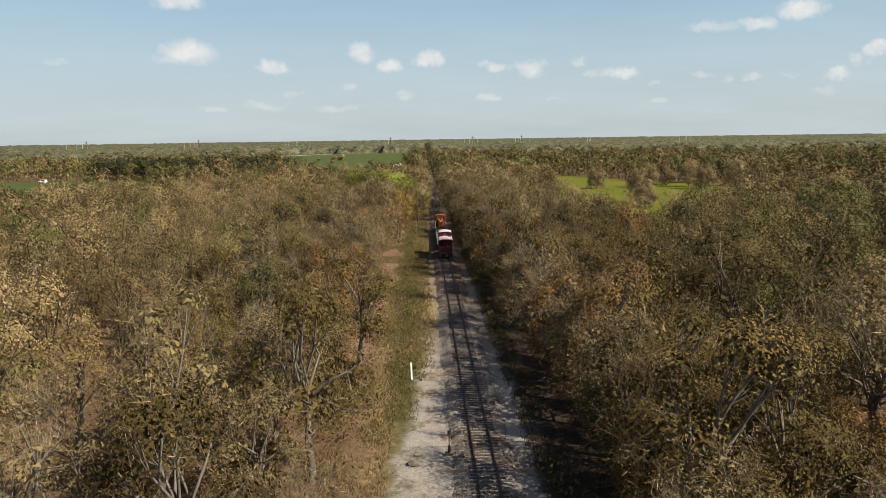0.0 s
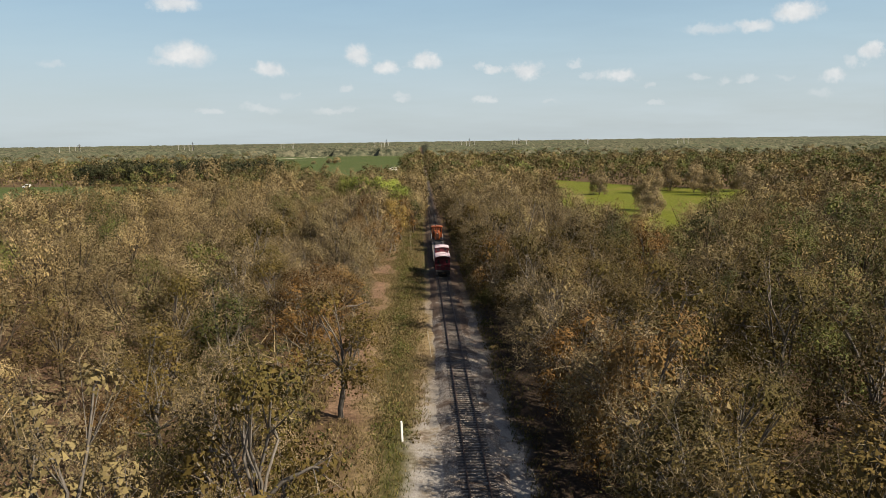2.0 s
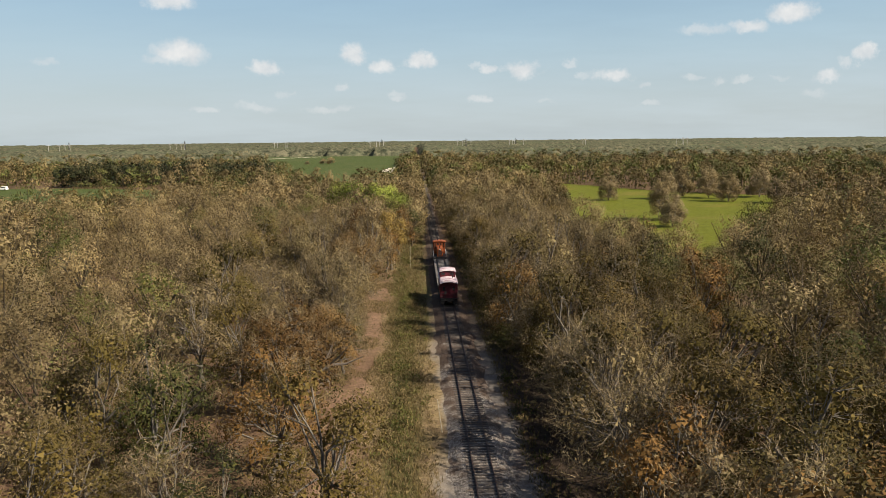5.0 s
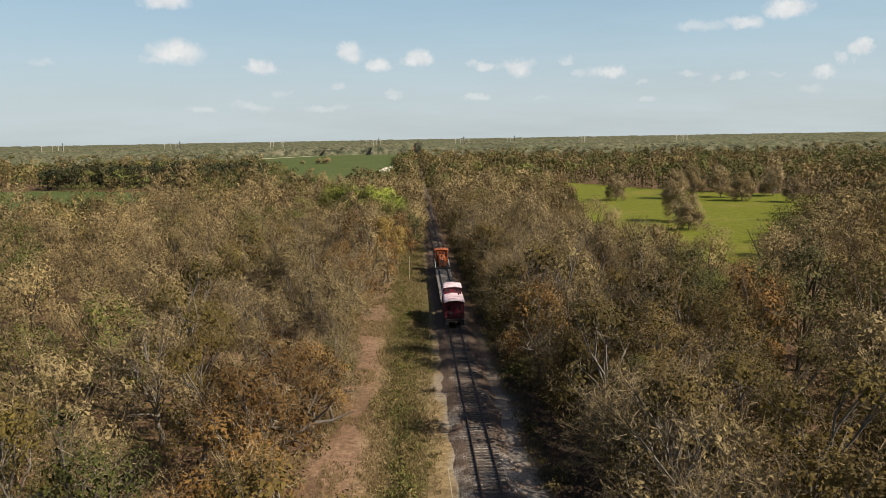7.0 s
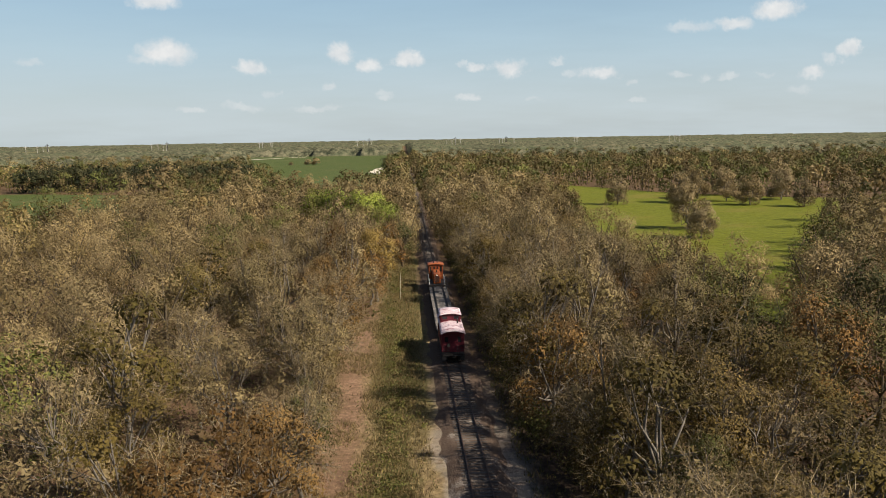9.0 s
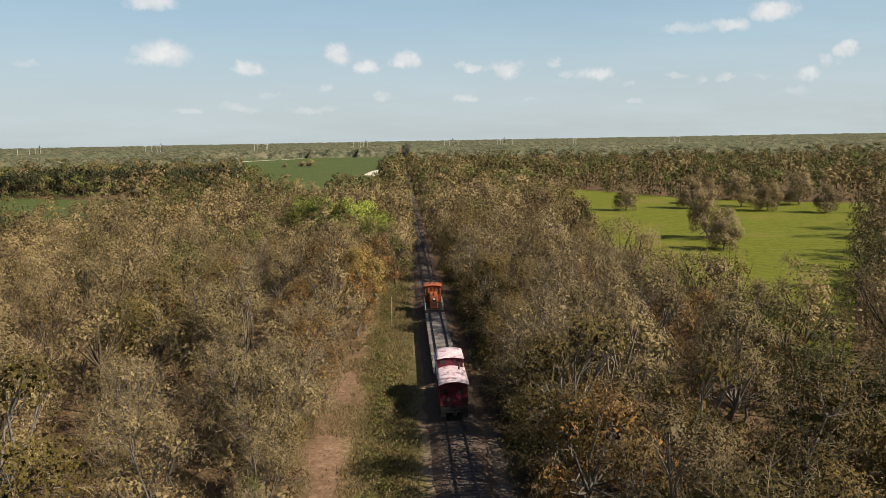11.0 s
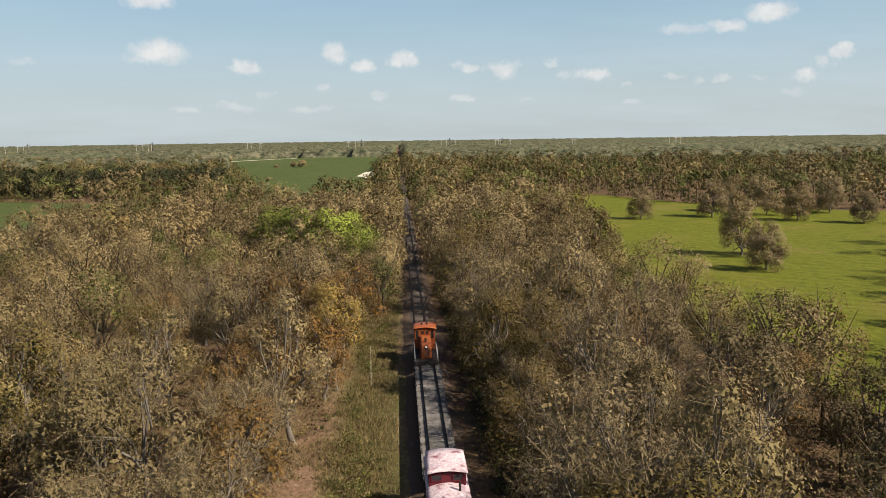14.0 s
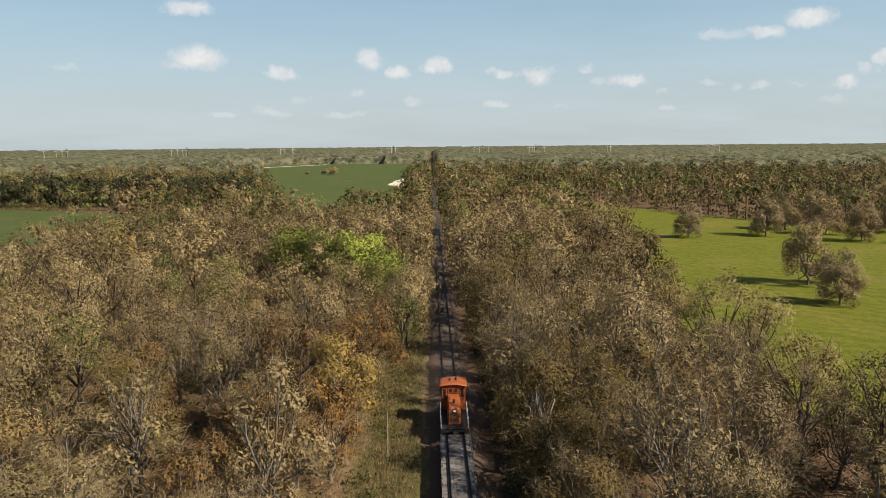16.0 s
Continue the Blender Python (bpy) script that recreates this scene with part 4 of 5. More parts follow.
# ---- undergrowth and grass ----
def scatter(name, n, spot, height, width, mat, label, seed, tint=0.5):
    r = np.random.default_rng(seed)
    base = []
    while len(base) < n:
        x, y = spot(r)
        if x is not None:
            base.append((x, y, ground_z(x, y)))
    base = np.array(base)
    k = 3
    b = np.repeat(base, k, 0) + np.concatenate([r.normal(0, 0.12, (n * k, 2)), np.zeros((n * k, 1))], 1)
    tip = b + np.concatenate([r.normal(0, 0.16, (n * k, 2)), r.uniform(0.4, 1.0, (n * k, 1)) * height], 1)
    v, f = slivers(b, tip, np.full(len(b), width), r)
    t = np.clip(np.repeat(r.normal(tint, 0.09, n * k), 3), 0, 1)
    return tagged(new(name, mesh_tris(name, v, f, [mat], tint=t)), label, "grass", kind="stuff")


def verge_spot(r):
    y = r.uniform(34, 235)
    x = r.normal(-6.2, 1.7)
    if y < 74 and x > -7.2 or x > -3.3:
        return None, None
    return x, y


def ditch_spot(r):
    y = r.uniform(60, 235)
    x = r.normal(-6.6, 0.8 + 1.2 * smooth_step(y, 105, 150))
    return (x, y) if x < -3.3 else (None, None)


def right_spot(r):
    return 3.6 + abs(r.normal(0, 1.6)), r.uniform(34, 235)


def lane_spot(r):
    y = r.uniform(40, 175)
    x = r.uniform(-17, -8)
    return (None, None) if noise.noise((x * 0.3, y * 0.12, 2)) < 0.02 else (x, y)


scatter("grass", 5500, ditch_spot, 0.42, 0.025, "leaf_far", "rank green and straw grass beside the track", 3, 0.86)
scatter("dry_grass", 13000, verge_spot, 0.5, 0.03, "leaf_far", "dry straw-coloured grass beside the track", 4, 0.3)
scatter("grass", 3000, right_spot, 0.5, 0.03, "leaf_far", "thin shaded grass at the woodland edge", 5, 0.7)
scatter("dry_grass", 9000, lane_spot, 0.45, 0.03, "leaf_far", "dry grass and fallen twigs on the lane", 6, 0.25)


def undergrowth():
    r = np.random.default_rng(12)
    cs, ts = [], []
    while len(cs) < 2600:
        x, y = r.uniform(-42, 40), r.uniform(20, 235)
        if not open_ground(x, y) or (4.4 < x < 6 or -8.2 < x < -5.4 and r.random() < 0.3 and y > 75):
            cs.append((x, y, ground_z(x, y)))
            ts.append(r.choice([0.1, 0.3, 0.45, 0.6, 0.75, 0.85]))
    cs = np.array(cs)
    k = 26
    s = r.uniform(0.5, 1.3, len(cs))
    c = np.repeat(cs, k, 0) + r.normal(0, 0.55, (len(cs) * k, 3)) * np.repeat(s, k)[:, None] * [1, 1, 0.6] + np.repeat(s, k)[:, None] * [0, 0, 0.7]
    v, f = flakes(c, 0.17, r)
    tagged(new("undergrowth", mesh_tris("undergrowth", v, f, ["leaf_far"], tint=np.repeat(ts, k * 3))), "low brown and green shrubs under the trees", "shrubs", kind="stuff")


undergrowth()


def verge_shrubs():
    r = np.random.default_rng(14)
    cs = []
    while len(cs) < 420:
        x, y = r.normal(-6.8, 1.2), r.uniform(66, 236)
        if x < -3.8 and noise.noise((x * 0.25, y * 0.09, 6)) > 0.0:
            cs.append((x, y, ground_z(x, y)))
    cs = np.array(cs)
    k = 46
    s = r.uniform(0.35, 1.0, len(cs))
    c = np.repeat(cs, k, 0) + r.normal(0, 0.5, (len(cs) * k, 3)) * np.repeat(s, k)[:, None] * [1, 1, 0.7] + np.repeat(s, k)[:, None] * [0, 0, 0.6]
    v, f = flakes(c, 0.11, r)
    t = np.repeat(r.choice([0.2, 0.46, 0.74, 0.86, 0.92], len(cs)), k * 3)
    tagged(new("verge_shrubs", mesh_tris("verge_shrubs", v, f, ["leaf_far"], tint=t)), "low green and brown bushes in the grass verge", "shrubs", kind="stuff")


verge_shrubs()


def edge_shrubs():
    r = np.random.default_rng(15)
    cs = []
    while len(cs) < 520:
        y = r.uniform(24, 240)
        x = 10.6 - 4.6 * smooth_step(y, 100, 124) + r.normal(0.3, 0.9)
        cs.append((x, y, ground_z(x, y)))
    cs = np.array(cs)
    k = 70
    s = r.uniform(0.5, 1.5, len(cs))
    c = np.repeat(cs, k, 0) + r.normal(0, 0.55, (len(cs) * k, 3)) * np.repeat(s, k)[:, None] * [1, 1, 0.9] + np.repeat(s, k)[:, None] * [0, 0, 0.95]
    c[:, 2] = np.maximum(c[:, 2], -0.6)
    v, f = flakes(c, 0.13, r)
    t = np.repeat(r.choice([0.0, 0.46, 0.72, 0.8, 0.86], len(cs)), k * 3)
    tagged(new("edge_shrubs", mesh_tris("edge_shrubs", v, f, ["leaf_far"], tint=t)), "dense dark shrubs along the woodland edge", "shrubs", kind="stuff")


edge_shrubs()


# ---- train ----
def wheelset(parent, y, name="wheel", r=0.42):
    for sx in (-1, 1):
        bm = rodded((sx * 0.68, y, r), (sx * 0.80, y, r), r, sides=20)
        rod(bm, (sx * 0.655, y, r), (sx * 0.68, y, r), r + 0.028, sides=20)
        rod(bm, (sx * 0.80, y, r), (sx * 0.86, y, r), 0.12, sides=10)
        part(name, bm, "steel", parent)


def bogie(parent, y, gap=1.7):
    bm = bmesh.new()
    for sx in (-1, 1):
        box(bm, sx * 0.92 - 0.07, sx * 0.92 + 0.07, y - gap / 2 - 0.25, y + gap / 2 + 0.25, 0.46, 0.62, 0.02)
        box(bm, sx * 0.92 - 0.09, sx * 0.92 + 0.09, y - 0.3, y + 0.3, 0.25, 0.75, 0.02)
    box(bm, -0.95, 0.95, y - 0.18, y + 0.18, 0.42, 0.72, 0.02)
    b = part("bogie", bm, "steel", parent)
    for s in (-1, 1):
        wheelset(b, y + s * gap / 2)


def coupler(parent, y, s):
    bm = boxed(-0.1, 0.1, min(y, y + s * 0.35), max(y, y + s * 0.35), 0.78, 0.98, bevel=0.02)
    box(bm, -0.17, 0.17, y + s * 0.35 - 0.1, y + s * 0.35 + 0.1, 0.72, 1.02, 0.03)
    part("coupler", bm, "steel", parent)


def arch(x, y0, y1, z0, rise, thick, steps=10):
    """A shallow curved roof sheet with thickness."""
    bm = bmesh.new()
    prof = []
    for i in range(steps + 1):
        t = -1 + 2 * i / steps
        prof.append((x * t, z0 + rise * (1 - t * t)))
    prof += [(px, pz - thick) for px, pz in reversed(prof)]
    ys = np.linspace(y0, y1, 5)
    rings = [[bm.verts.new((px, y, pz)) for px, pz in prof] for y in ys]
    n = len(prof)
    for a, b in zip(rings, rings[1:]):
        for i in range(n):
            bm.faces.new((a[i], a[(i + 1) % n], b[(i + 1) % n], b[i]))
    bm.faces.new(rings[0][::-1])
    bm.faces.new(rings[-1])
    return bm


def window(parent, x0, x1, y0, y1, z0, z1, axis, out, frame_mat="red"):
    """A framed pane standing on a wall; axis names the wall's normal and out its sign."""
    bm = bmesh.new()
    t = 0.06
    if axis == "y":
        y = y0
        for a in ((x0, x1, z0, z0 + t), (x0, x1, z1 - t, z1), (x0, x0 + t, z0 + t, z1 - t), (x1 - t, x1, z0 + t, z1 - t)):
            box(bm, a[0], a[1], min(y, y + out * 0.05), max(y, y + out * 0.05), a[2], a[3])
        pane = boxed(x0 + t, x1 - t, min(y + out * 0.003, y + out * 0.02), max(y + out * 0.003, y + out * 0.02), z0 + t, z1 - t)
    else:
        x = x0
        for a in ((y0, y1, z0, z0 + t), (y0, y1, z1 - t, z1), (y0, y0 + t, z0 + t, z1 - t), (y1 - t, y1, z0 + t, z1 - t)):
            box(bm, min(x, x + out * 0.05), max(x, x + out * 0.05), a[0], a[1], a[2], a[3])
        pane = boxed(min(x + out * 0.003, x + out * 0.02), max(x + out * 0.003, x + out * 0.02), y0 + t, y1 - t, z0 + t, z1 - t)
    w = part("window", bm, frame_mat, parent)
    part("pane", pane, "glass", w, "dark glass pane")


REAR = 143.0


def caboose(y):
    c = tagged(empty("caboose", pose(0, y, 0)), "maroon railway caboose with a chalky worn roof and cupola", "caboose")
    part("underframe", boxed(-1.2, 1.2, 0.1, 9.7, 0.82, 1.08, bevel=0.02), "steel", c)
    for yy in (1.9, 7.9):
        bogie(c, yy)
    body = part("body", boxed(-1.32, 1.32, 0.95, 8.85, 1.08, 3.5, bevel=0.03), "red", c)
    for i in range(40):
        for sx in (-1, 1):
            part("board", boxed(sx * 1.32 - (0.012 if sx > 0 else 0.0) + (0.004 * sx), sx * 1.32 + (0.012 if sx > 0 else 0.0) + 0.006 * sx, 1.0 + i * 0.195, 1.18 + i * 0.195, 1.14, 3.44) if sx > 0 else boxed(-1.338, -1.322, 1.0 + i * 0.195, 1.18 + i * 0.195, 1.14, 3.44), "red", body)
    part("roof", arch(1.42, 0.05, 9.75, 3.5, 0.34, 0.07), "roof", c, "chalky pink-white worn roof", True)
    cup = part("cupola", boxed(-1.22, 1.22, 4.9, 8.1, 3.55, 4.55, bevel=0.03), "red", c, "maroon cupola with windows")
    part("cupola_roof", arch(1.34, 4.7, 8.3, 4.55, 0.2, 0.06), "roof", cup, "chalky worn cupola roof", True)
    for x0, x1 in ((-1.05, -0.35), (0.35, 1.05)):
        window(cup, x0, x1, 4.9, 0, 3.95, 4.45, "y", -1)
        window(cup, x0, x1, 8.1, 0, 3.95, 4.45, "y", 1)
    for sx in (-1, 1):
        for y0 in (5.2, 6.7):
            window(cup, sx * 1.22, 0, y0, y0 + 1.0, 3.95, 4.45, "x", sx)
        for y0 in (1.6, 3.2, 7.3):
            window(body, sx * 1.345, 0, y0, y0 + 0.6, 2.2, 2.95, "x", sx)
    part("roof_hatch", boxed(-0.36, 0.36, 2.5, 3.05, 3.80, 3.90, bevel=0.02), "roof", c, "pale roof hatch")
    part("smoke_pipe", rodded((0.75, 3.9, 3.6), (0.75, 3.9, 4.35), 0.08, sides=12), "steel", c)
    for yy in (0.95, 8.85):
        s = -1 if yy < 2 else 1
        d = part("door", boxed(-0.36, 0.36, min(yy, yy + s * 0.04), max(yy, yy + s * 0.04), 1.1, 3.1, bevel=0.01), "red", c)
        part("door_handle", rodded((0.26, yy + s * 0.04, 2.0), (0.26, yy + s * 0.11, 2.0), 0.03, sides=8), "steel", d)
        for x0, x1 in ((-1.0, -0.5), (0.5, 1.0)):
            window(c, x0, x1, yy, 0, 2.2, 2.95, "y", s)
        part("platform", boxed(-1.25, 1.25, min(yy, yy + s * 0.85), max(yy, yy + s * 0.85), 1.0, 1.07), "steel", c)
        ye = yy + s * 0.82
        for sx in (-1, 1):
            rail = bmesh.new()
            for x in (0.45, 0.7, 1.2):
                rod(rail, (sx * x, ye, 1.07), (sx * x, ye, 2.05), 0.02, 6)
            for z in (1.55, 2.05):
                rod(rail, (sx * 0.45, ye, z), (sx * 1.2, ye, z), 0.02, 6)
            part("railing", rail, "steel", c)
        lad = bmesh.new()
        for x in (0.78, 1.12):
            rod(lad, (x, ye, 1.1), (x, ye, 3.75), 0.02, 6)
        for k in range(8):
            rod(lad, (0.78, ye, 1.35 + k * 0.3), (1.12, ye, 1.35 + k * 0.3), 0.014, 6)
        part("ladder", lad, "steel", c)
        bw = bmesh.new()
        rod(bw, (-0.55, ye, 1.07), (-0.55, ye, 2.15), 0.02, 6)
        rod(bw, (-0.55, ye - 0.02, 2.15), (-0.55, ye + 0.02, 2.15), 0.2, 16)
        part("brake_wheel", bw, "steel", c)
        for sx in (-1, 1):
            st = bmesh.new()
            for k in range(3):
                box(st, sx * 1.05 - 0.22, sx * 1.05 + 0.22, yy + s * 0.45 - 0.3, yy + s * 0.45 + 0.3, 0.35 + k * 0.24, 0.38 + k * 0.24)
            for q in (-0.3, 0.3):
                box(st, sx * 1.05 - 0.22, sx * 1.05 + 0.22, yy + s * 0.45 + q - 0.015, yy + s * 0.45 + q + 0.015, 0.33, 1.0)
            part("step", st, "steel", c)
        coupler(c, yy + s * 0.85, s)
    return c


def flat_car(y, length):
    c = tagged(empty("flat_car", pose(0, y, 0)), "long empty flat car with a weathered grey plank deck", "railway car")
    fr = boxed(-0.35, 0.35, 0.2, length - 0.2, 0.6, 1.0, bevel=0.02)
    box(fr, -1.4, -1.28, 0.0, length, 0.75, 1.08, 0.015)
    box(fr, 1.28, 1.4, 0.0, length, 0.75, 1.08, 0.015)
    for k in range(int(length / 2)):
        box(fr, -1.28, 1.28, 1.0 + k * 2 - 0.06, 1.0 + k * 2 + 0.06, 0.8, 1.0)
    part("frame", fr, "steel", c)
    for yy in (2.3, length - 2.3):
        bogie(c, yy)
    # three lanes of boards, parted by two steel guide channels
    n = int(length / 0.3)
    for lane, (x0, x1) in enumerate(((-1.42, -0.88), (-0.68, 0.68), (0.88, 1.42))):
        me = bpy.data.meshes.new("plank")
        bm = boxed(x0, x1, -0.143, 0.143, 1.0, 1.075, bevel=0.006)
        bm.to_mesh(me)
        bm.free()
        me.materials.append(M["deck"])
        for k in range(n):
            ob = new("plank", me)
            ob.parent = c
            ob.matrix_basis = pose(rng.uniform(-0.015, 0.015), 0.15 + (k + 0.5) * (length - 0.3) / n, rng.uniform(-0.012, 0.012) + 0.006, rng.uniform(-0.6, 0.6), rng.uniform(-0.5, 0.5), rng.uniform(-0.4, 0.4))
    for sx in (-1, 1):
        ch = boxed(sx * 0.78 - 0.1, sx * 0.78 + 0.1, 0.1, length - 0.1, 0.98, 1.03)
        box(ch, sx * 0.78 - 0.1, sx * 0.78 - 0.07, 0.1, length - 0.1, 1.03, 1.2, 0.006)
        box(ch, sx * 0.78 + 0.07, sx * 0.78 + 0.1, 0.1, length - 0.1, 1.03, 1.2, 0.006)
        part("guide_channel", ch, "steel", c)
        for k in range(int(length / 1.4)):
            part("stake_pocket", boxed(sx * 1.44 - 0.04, sx * 1.44 + 0.04, 0.7 + k * 1.4 - 0.07, 0.7 + k * 1.4 + 0.07, 0.8, 1.05, bevel=0.01), "steel", c)
    for yy, s in ((0.0, -1), (length, 1)):
        coupler(c, yy, s)
    return c


def locomotive(y):
    c = tagged(empty("locomotive", pose(0, y, 0)), "small orange diesel switcher locomotive with a narrow hood", "locomotive")
    part("frame", boxed(-1.25, 1.25, 0.2, 8.2, 0.85, 1.2, bevel=0.03), "steel", c)
    for yy in (2.0, 6.4):
        bogie(c, yy, 2.0)
    deckb = part("walkway", boxed(-1.35, 1.35, 0.15, 8.25, 1.2, 1.25, bevel=0.01), "steel", c)
    hood = part("hood", boxed(-0.62, 0.62, 0.95, 5.2, 1.25, 2.95, bevel=0.12), "orange", c, "faded orange engine hood")
    for k in range(9):
        part("louver", boxed(-0.42, 0.42, 0.925, 0.955, 1.5 + k * 0.12, 1.57 + k * 0.12, bevel=0.008), "steel", hood)
    for sx in (-1, 1):
        for k in range(4):
            part("hood_door", boxed(sx * 0.625 - 0.012, sx * 0.625 + 0.012, 1.3 + k * 0.95, 2.15 + k * 0.95, 1.4, 2.7, bevel=0.008), "orange", hood)
    part("exhaust_stack", rodded((0, 2.4, 2.9), (0, 2.4, 3.35), 0.13, sides=14), "steel", hood)
    hl = part("headlight", rodded((0, 0.86, 2.72), (0, 1.0, 2.72), 0.16, sides=16), "steel", hood)
    part("lens", rodded((0, 0.845, 2.72), (0, 0.86, 2.72), 0.125, sides=16), "white", hl)
    part("radiator_cap", boxed(-0.4, 0.4, 3.2, 4.4, 2.94, 3.02, bevel=0.02), "orange", hood)
    cab = part("cab", boxed(-1.22, 1.22, 5.2, 7.4, 1.25, 3.75, bevel=0.04), "orange", c, "faded orange cab")
    part("cab_roof", arch(1.42, 4.95, 7.65, 3.76, 0.22, 0.07), "orange", cab, "orange curved cab roof", True)
    for x0, x1 in ((-1.1, -0.68), (-0.5, -0.05), (0.05, 0.5), (0.68, 1.1)):
        window(cab, x0, x1, 5.2, 0, 3.0 if abs(x0 + x1) < 1 else 2.5, 3.55, "y", -1, "orange")
        window(cab, x0, x1, 7.4, 0, 2.6, 3.5, "y", 1, "orange")
    for sx in (-1, 1):
        for y0 in (5.45, 6.4):
            window(cab, sx * 1.22, 0, y0, y0 + 0.8, 2.6, 3.5, "x", sx, "orange")
        rail = bmesh.new()
        for k in range(5):
            rod(rail, (sx * 1.3, 0.3 + k * 1.15, 1.25), (sx * 1.3, 0.3 + k * 1.15, 2.2), 0.022, 6)
        rod(rail, (sx * 1.3, 0.3, 2.2), (sx * 1.3, 4.9, 2.2), 0.022, 6)
        part("handrail", rail, "white", c, "pale handrail")
        for yy in (0.4, 8.0):
            st = bmesh.new()
            for k in range(3):
                box(st, sx * 1.15 - 0.2, sx * 1.15 + 0.2, yy - 0.25, yy + 0.25, 0.4 + k * 0.27, 0.43 + k * 0.27)
            for q in (-0.25, 0.25):
                box(st, sx * 1.15 - 0.2, sx * 1.15 + 0.2, yy + q - 0.015, yy + q + 0.015, 0.38, 1.2)
            part("step", st, "steel", c)
    part("horn", rodded((0.35, 6.2, 4.02), (0.35, 6.9, 4.06), 0.05, sides=10, r2=0.1), "steel", cab)
    part("bell", rodded((-0.3, 6.4, 3.95), (-0.3, 6.4, 4.2), 0.16, sides=12, r2=0.07), "steel", cab)
    for yy, s in ((0.2, -1), (8.2, 1)):
        coupler(c, yy, s)
    return c


caboose(REAR)
flat_car(REAR + 10.8, 28.4)
locomotive(REAR + 39.9)


# ---- posts along the line ----
def marker(name, x, y, h, r, mat, label, lean=(0, 0), square=False):
    z = ground_z(x, y) - 0.2
    if square:
        bm = boxed(-r, r, -r, r, 0, h + 0.2, bevel=r * 0.25)
    else:
        bm = rodded((0, 0, 0), (0, 0, h + 0.2), r, sides=8, r2=r * 0.8)
    ob = part(name, bm, mat)
    ob.matrix_basis = pose(x, y, z, lean[0], lean[1], 12)
    return tagged(ob, label, "post")


marker("marker_post", -5.72, 70.9, 1.75, 0.09, "white", "white-painted square marker post in the grass", (1, -2), True)
marker("pole", -2.85, 95.0, 3.2, 0.035, "stick", "thin pale leaning pole beside the ballast", (3, -8))
marker("pole", -9.6, 187.0, 3.2, 0.06, "stick", "thin pale pole at the woodland edge", (0, 2))
marker("pole", -6.2, 180.5, 4.6, 0.035, "stick", "slender pale pole standing in shaded grass", (0, 1))
sw = tagged(empty("switch_stand", pose(-2.58, 52.5, -0.5)), "dark iron trackside stand with a lever", "switch stand")
part("base", boxed(-0.35, 0.35, -0.2, 0.2, 0, 0.18, bevel=0.03), "wood", sw)
b0 = boxed(-0.11, 0.11, -0.11, 0.11, 0.18, 0.75, bevel=0.04)
part("housing", b0, "steel", sw)
part("mast", rodded((0, 0, 0.75), (0, 0, 1.9), 0.035, sides=8), "steel", sw)
part("target", boxed(-0.12, 0.12, -0.015, 0.015, 1.65, 1.9, bevel=0.01), "steel", sw)
part("tie_rod", rodded((0.2, 0, 0.12), (1.9, 0, 0.3), 0.03, sides=6), "steel", sw)
lump = bmesh.new()
bmesh.ops.create_icosphere(lump, subdivisions=2, radius=0.3)
for v in lump.verts:
    v.co = v.co * (1 + 0.3 * noise.noise(v.co * 4)) * Vector((1.2, 0.8, 0.6))[0]
    v.co.z *= 0.55
lump_ob = tagged(part("stump", lump, "wood"), "dark weathered stump on the gravel", "stump")
lump_ob.matrix_basis = pose(-5.4, 51.0, -0.5)


# ---- distance: power line, building, vehicle ----
def power_pole(m, h, lattice):
    ob = tagged(empty("transmission_pole", m), "tall dark lattice power pole" if lattice else "tall pale transmission pole", "power pole", "transmission line")
    if lattice:
        bm = bmesh.new()
        for sx in (-1, 1):
            for sy in (-1, 1):
                rod(bm, (sx * 1.6, sy * 1.6, -1), (sx * 0.3, sy * 0.3, h), 0.22, 5)
        for k in range(8):
            w0, w1 = 1.6 - 1.3 * k / 8, 1.6 - 1.3 * (k + 1) / 8
            for sx in (-1, 1):
                rod(bm, (-sx * w0, -w0, h * k / 8), (sx * w1, -w1, h * (k + 1) / 8), 0.12, 4)
        part("mast", bm, "steel", ob, "dark lattice mast")
    else:
        part("mast", rodded((0, 0, -1), (0, 0, h), 0.38, sides=8, r2=0.28), "pole", ob)
    arm = boxed(-3.4, 3.4, -0.2, 0.2, h - 3.2, h - 2.8)
    part("crossarm", arm, "pole" if not lattice else "steel", ob)
    return ob


pale = power_pole(pose(-706, 1500, 0), 23, False)
first = True
for cx in (-694, -470, -265, -77, 92, 193, 330, 520):
    for k in range(4):
        m = pose(cx - 12 + k * 8 + rng.uniform(-1.5, 1.5), 1500 + rng.uniform(-40, 40), 0)
        if first:
            pale.matrix_basis, first = m, False
        else:
            copy_thing(pale, m)
tower = power_pole(pose(-686, 1540, 0), 25.5, True)
for cx in (-460, -70, 99, 200):
    copy_thing(tower, pose(cx, 1540, 0))
wire = bpy.data.curves.new("power_line", "CURVE")
wire.dimensions, wire.bevel_depth = "3D", 0.05
posts = (-1100, -694, -470, -265, -77, 92, 193, 330, 520, 900)
for z in (20.0, 16.5):
    for a, b in zip(posts, posts[1:]):
        sp = wire.splines.new("POLY")
        sp.points.add(12)
        for i in range(13):
            t = i / 12
            sp.points[i].co = (a + (b - a) * t, 1500, z - 5.0 * 4 * t * (1 - t) * (b - a) / 300, 1)
wire.materials.append(M["steel"])
tagged(new("power_line", wire), "sagging power lines strung between distant poles", "power line")

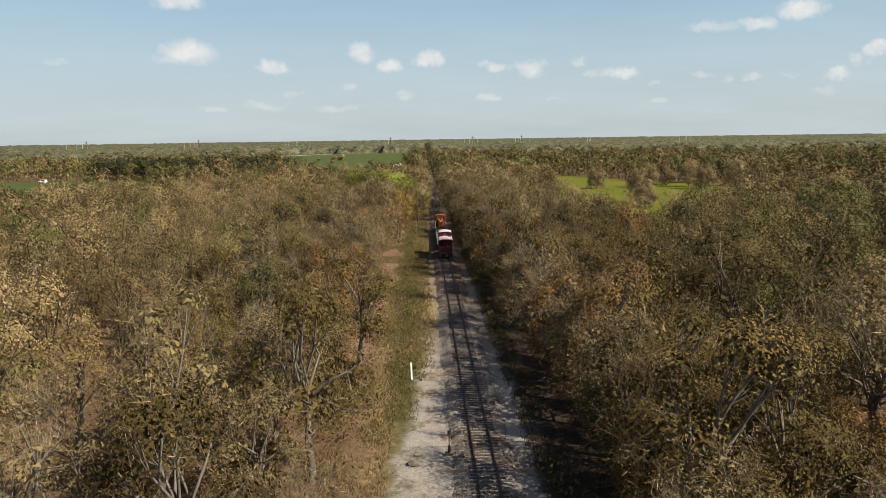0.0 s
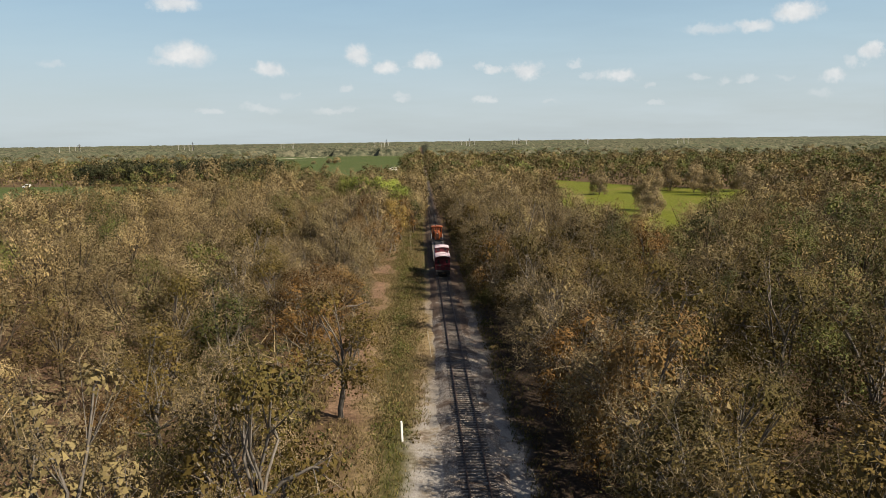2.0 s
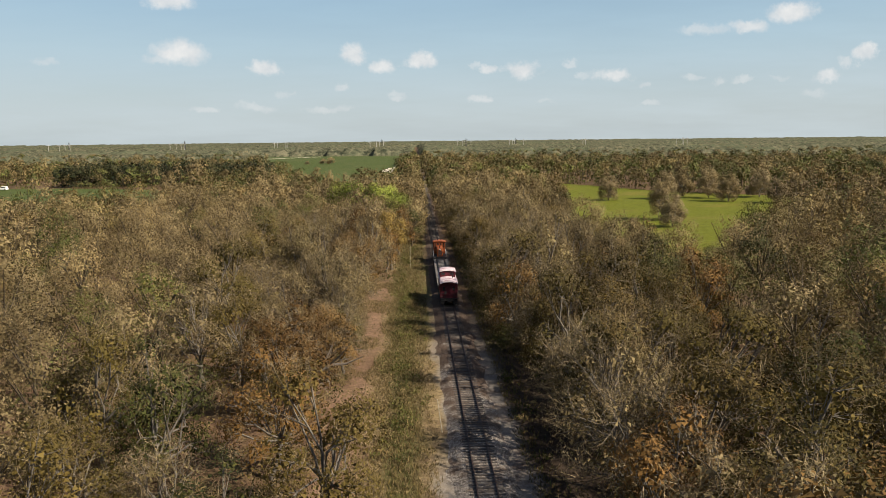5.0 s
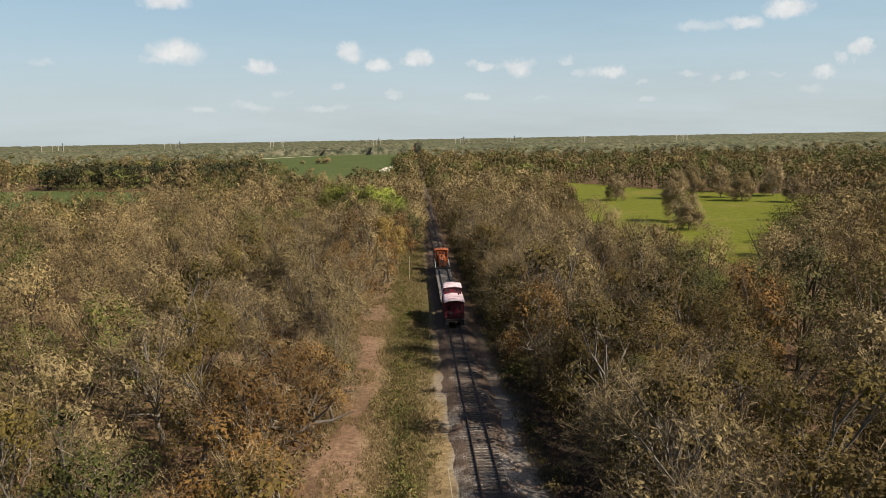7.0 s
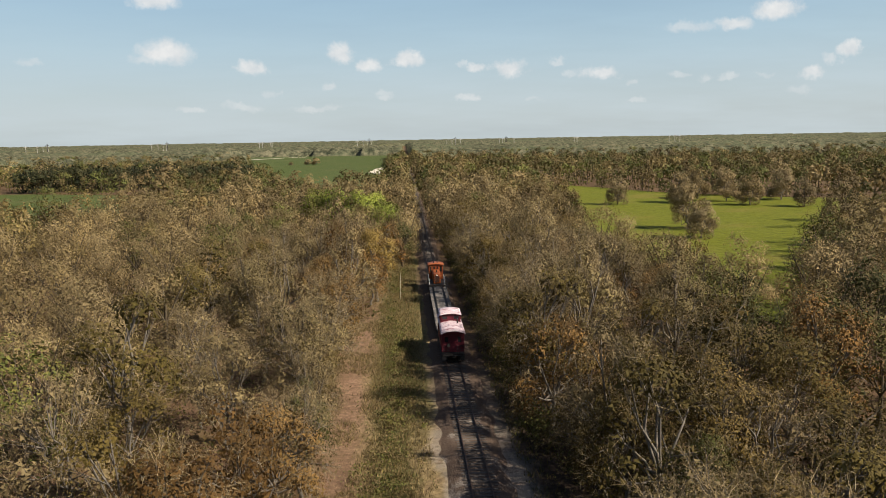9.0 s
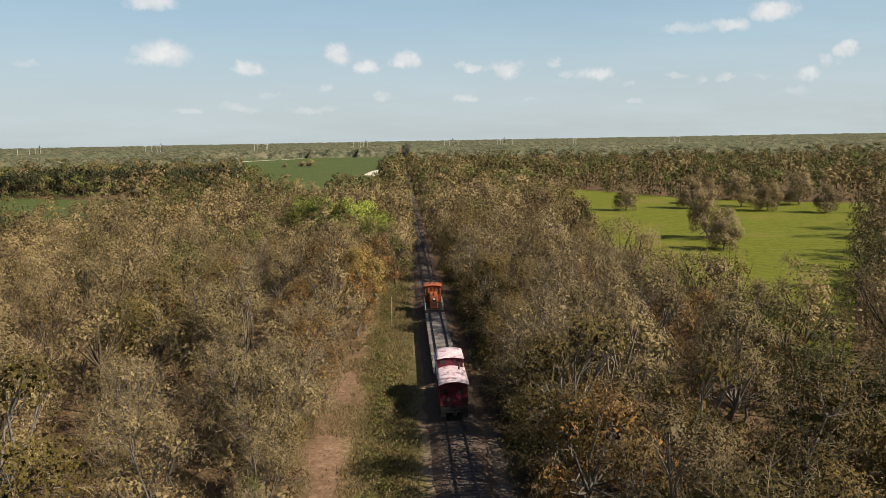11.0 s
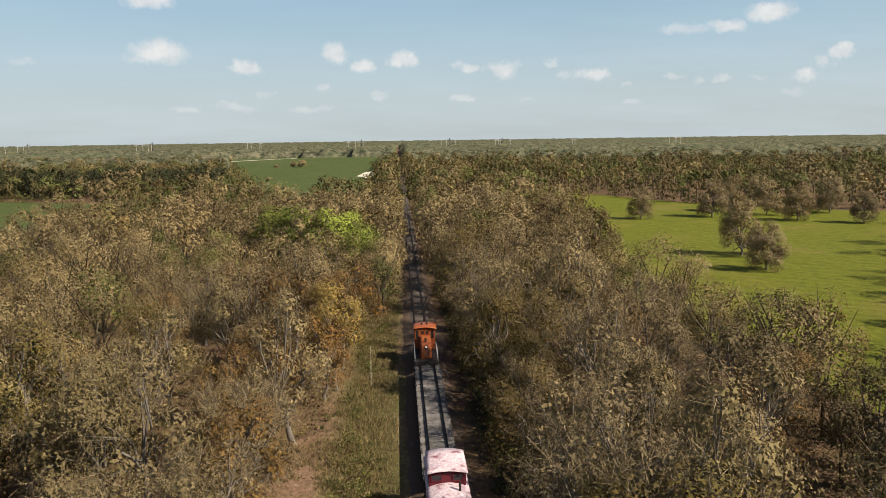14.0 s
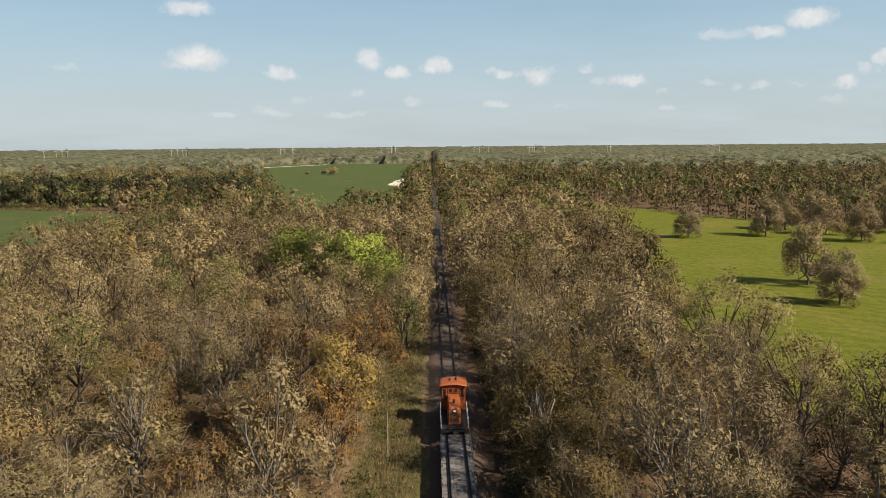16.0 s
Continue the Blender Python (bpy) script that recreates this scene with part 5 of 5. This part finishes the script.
shed = tagged(empty("long_shed", pose(-560, 1420, 0)), "long low white-roofed building far off", "building")
part("wall", boxed(-85, 85, -14, 14, -1, 5), "pole", shed)
rf = bmesh.new()
vs = [rf.verts.new(p) for p in ((-87, -16, 5), (87, -16, 5), (87, 0, 8.5), (-87, 0, 8.5), (87, 16, 5), (-87, 16, 5), (-87, -16, 4.7), (87, -16, 4.7), (87, 16, 4.7), (-87, 16, 4.7))]
for q in ((0, 1, 2, 3), (3, 2, 4, 5), (0, 6, 7, 1), (5, 4, 8, 9), (6, 9, 8, 7), (0, 3, 5, 9, 6), (1, 7, 8, 4, 2)):
    rf.faces.new([vs[i] for i in q])
part("roof", rf, "white", shed, "white metal roof")
for k in range(12):
    part("door", boxed(-78 + k * 14, -72 + k * 14, -14.12, -14.003, -0.6, 3.6), "steel", shed)

van = tagged(empty("parked_van", pose(-234, 455, -0.45, 0, 0, 80)), "small white vehicle parked at the crop field edge", "vehicle")
part("body", boxed(-0.95, 0.95, -2.4, 2.4, 0.35, 1.25, bevel=0.12), "white", van)
cabin = part("cabin", boxed(-0.88, 0.88, -2.2, 1.0, 1.25, 2.1, bevel=0.18), "white", van)
for sx in (-1, 1):
    part("window", boxed(sx * 0.885 - 0.01, sx * 0.885 + 0.01, -1.8, 0.6, 1.4, 1.9), "glass", cabin)
    for yy in (-1.5, 1.5):
        part("wheel", rodded((sx * 0.8, yy, 0.36), (sx * 0.98, yy, 0.36), 0.36, sides=16), "steel", van)
for px, py, s in ((-95, 839, 1.0), (-104, 846, 0.8), (-169, 829, 1.0), (-120, 838, 0.5)):
    m = pose(px, py, -0.45, 0, 0, px) @ Matrix.Diagonal((1.7 * s, 1.2 * s, 0.75 * s, 1))
    copy_thing(field_olive, m).matrix_basis = m


# ---- ties, last ----
tie_bm = boxed(-1.3, 1.3, -0.115, 0.115, -0.33, -0.16, bevel=0.012)
tie_me = bpy.data.meshes.new("tie")
tie_bm.to_mesh(tie_me)
tie_bm.free()
tie_me.materials.append(M["tie"])
SPACING = 0.54
for k in range(300):
    ob = new("tie", tie_me)
    ob.parent = track
    ob.matrix_basis = pose(rng.uniform(-0.06, 0.06), 38 + k * SPACING + rng.uniform(-0.03, 0.03), rng.uniform(-0.02, 0.008), 0, rng.uniform(-0.4, 0.4), rng.uniform(-1.4, 1.4))
v0 = np.array([tuple(v.co) for v in tie_me.vertices])
tie_me.calc_loop_triangles()
f0 = np.array([tuple(t.vertices) for t in tie_me.loop_triangles])
vs, fs = [], []
for j, k in enumerate([*range(300, 1100), *range(-140, 0)]):
    vs.append(v0 + [rng.uniform(-0.06, 0.06), 38 + k * SPACING, rng.uniform(-0.02, 0.008)])
    fs.append(f0 + j * len(v0))
rest = new("distant_ties", mesh_tris("distant_ties", np.concatenate(vs), np.concatenate(fs), ["tie"]))
rest.parent = track
tagged(rest, kind="stuff")
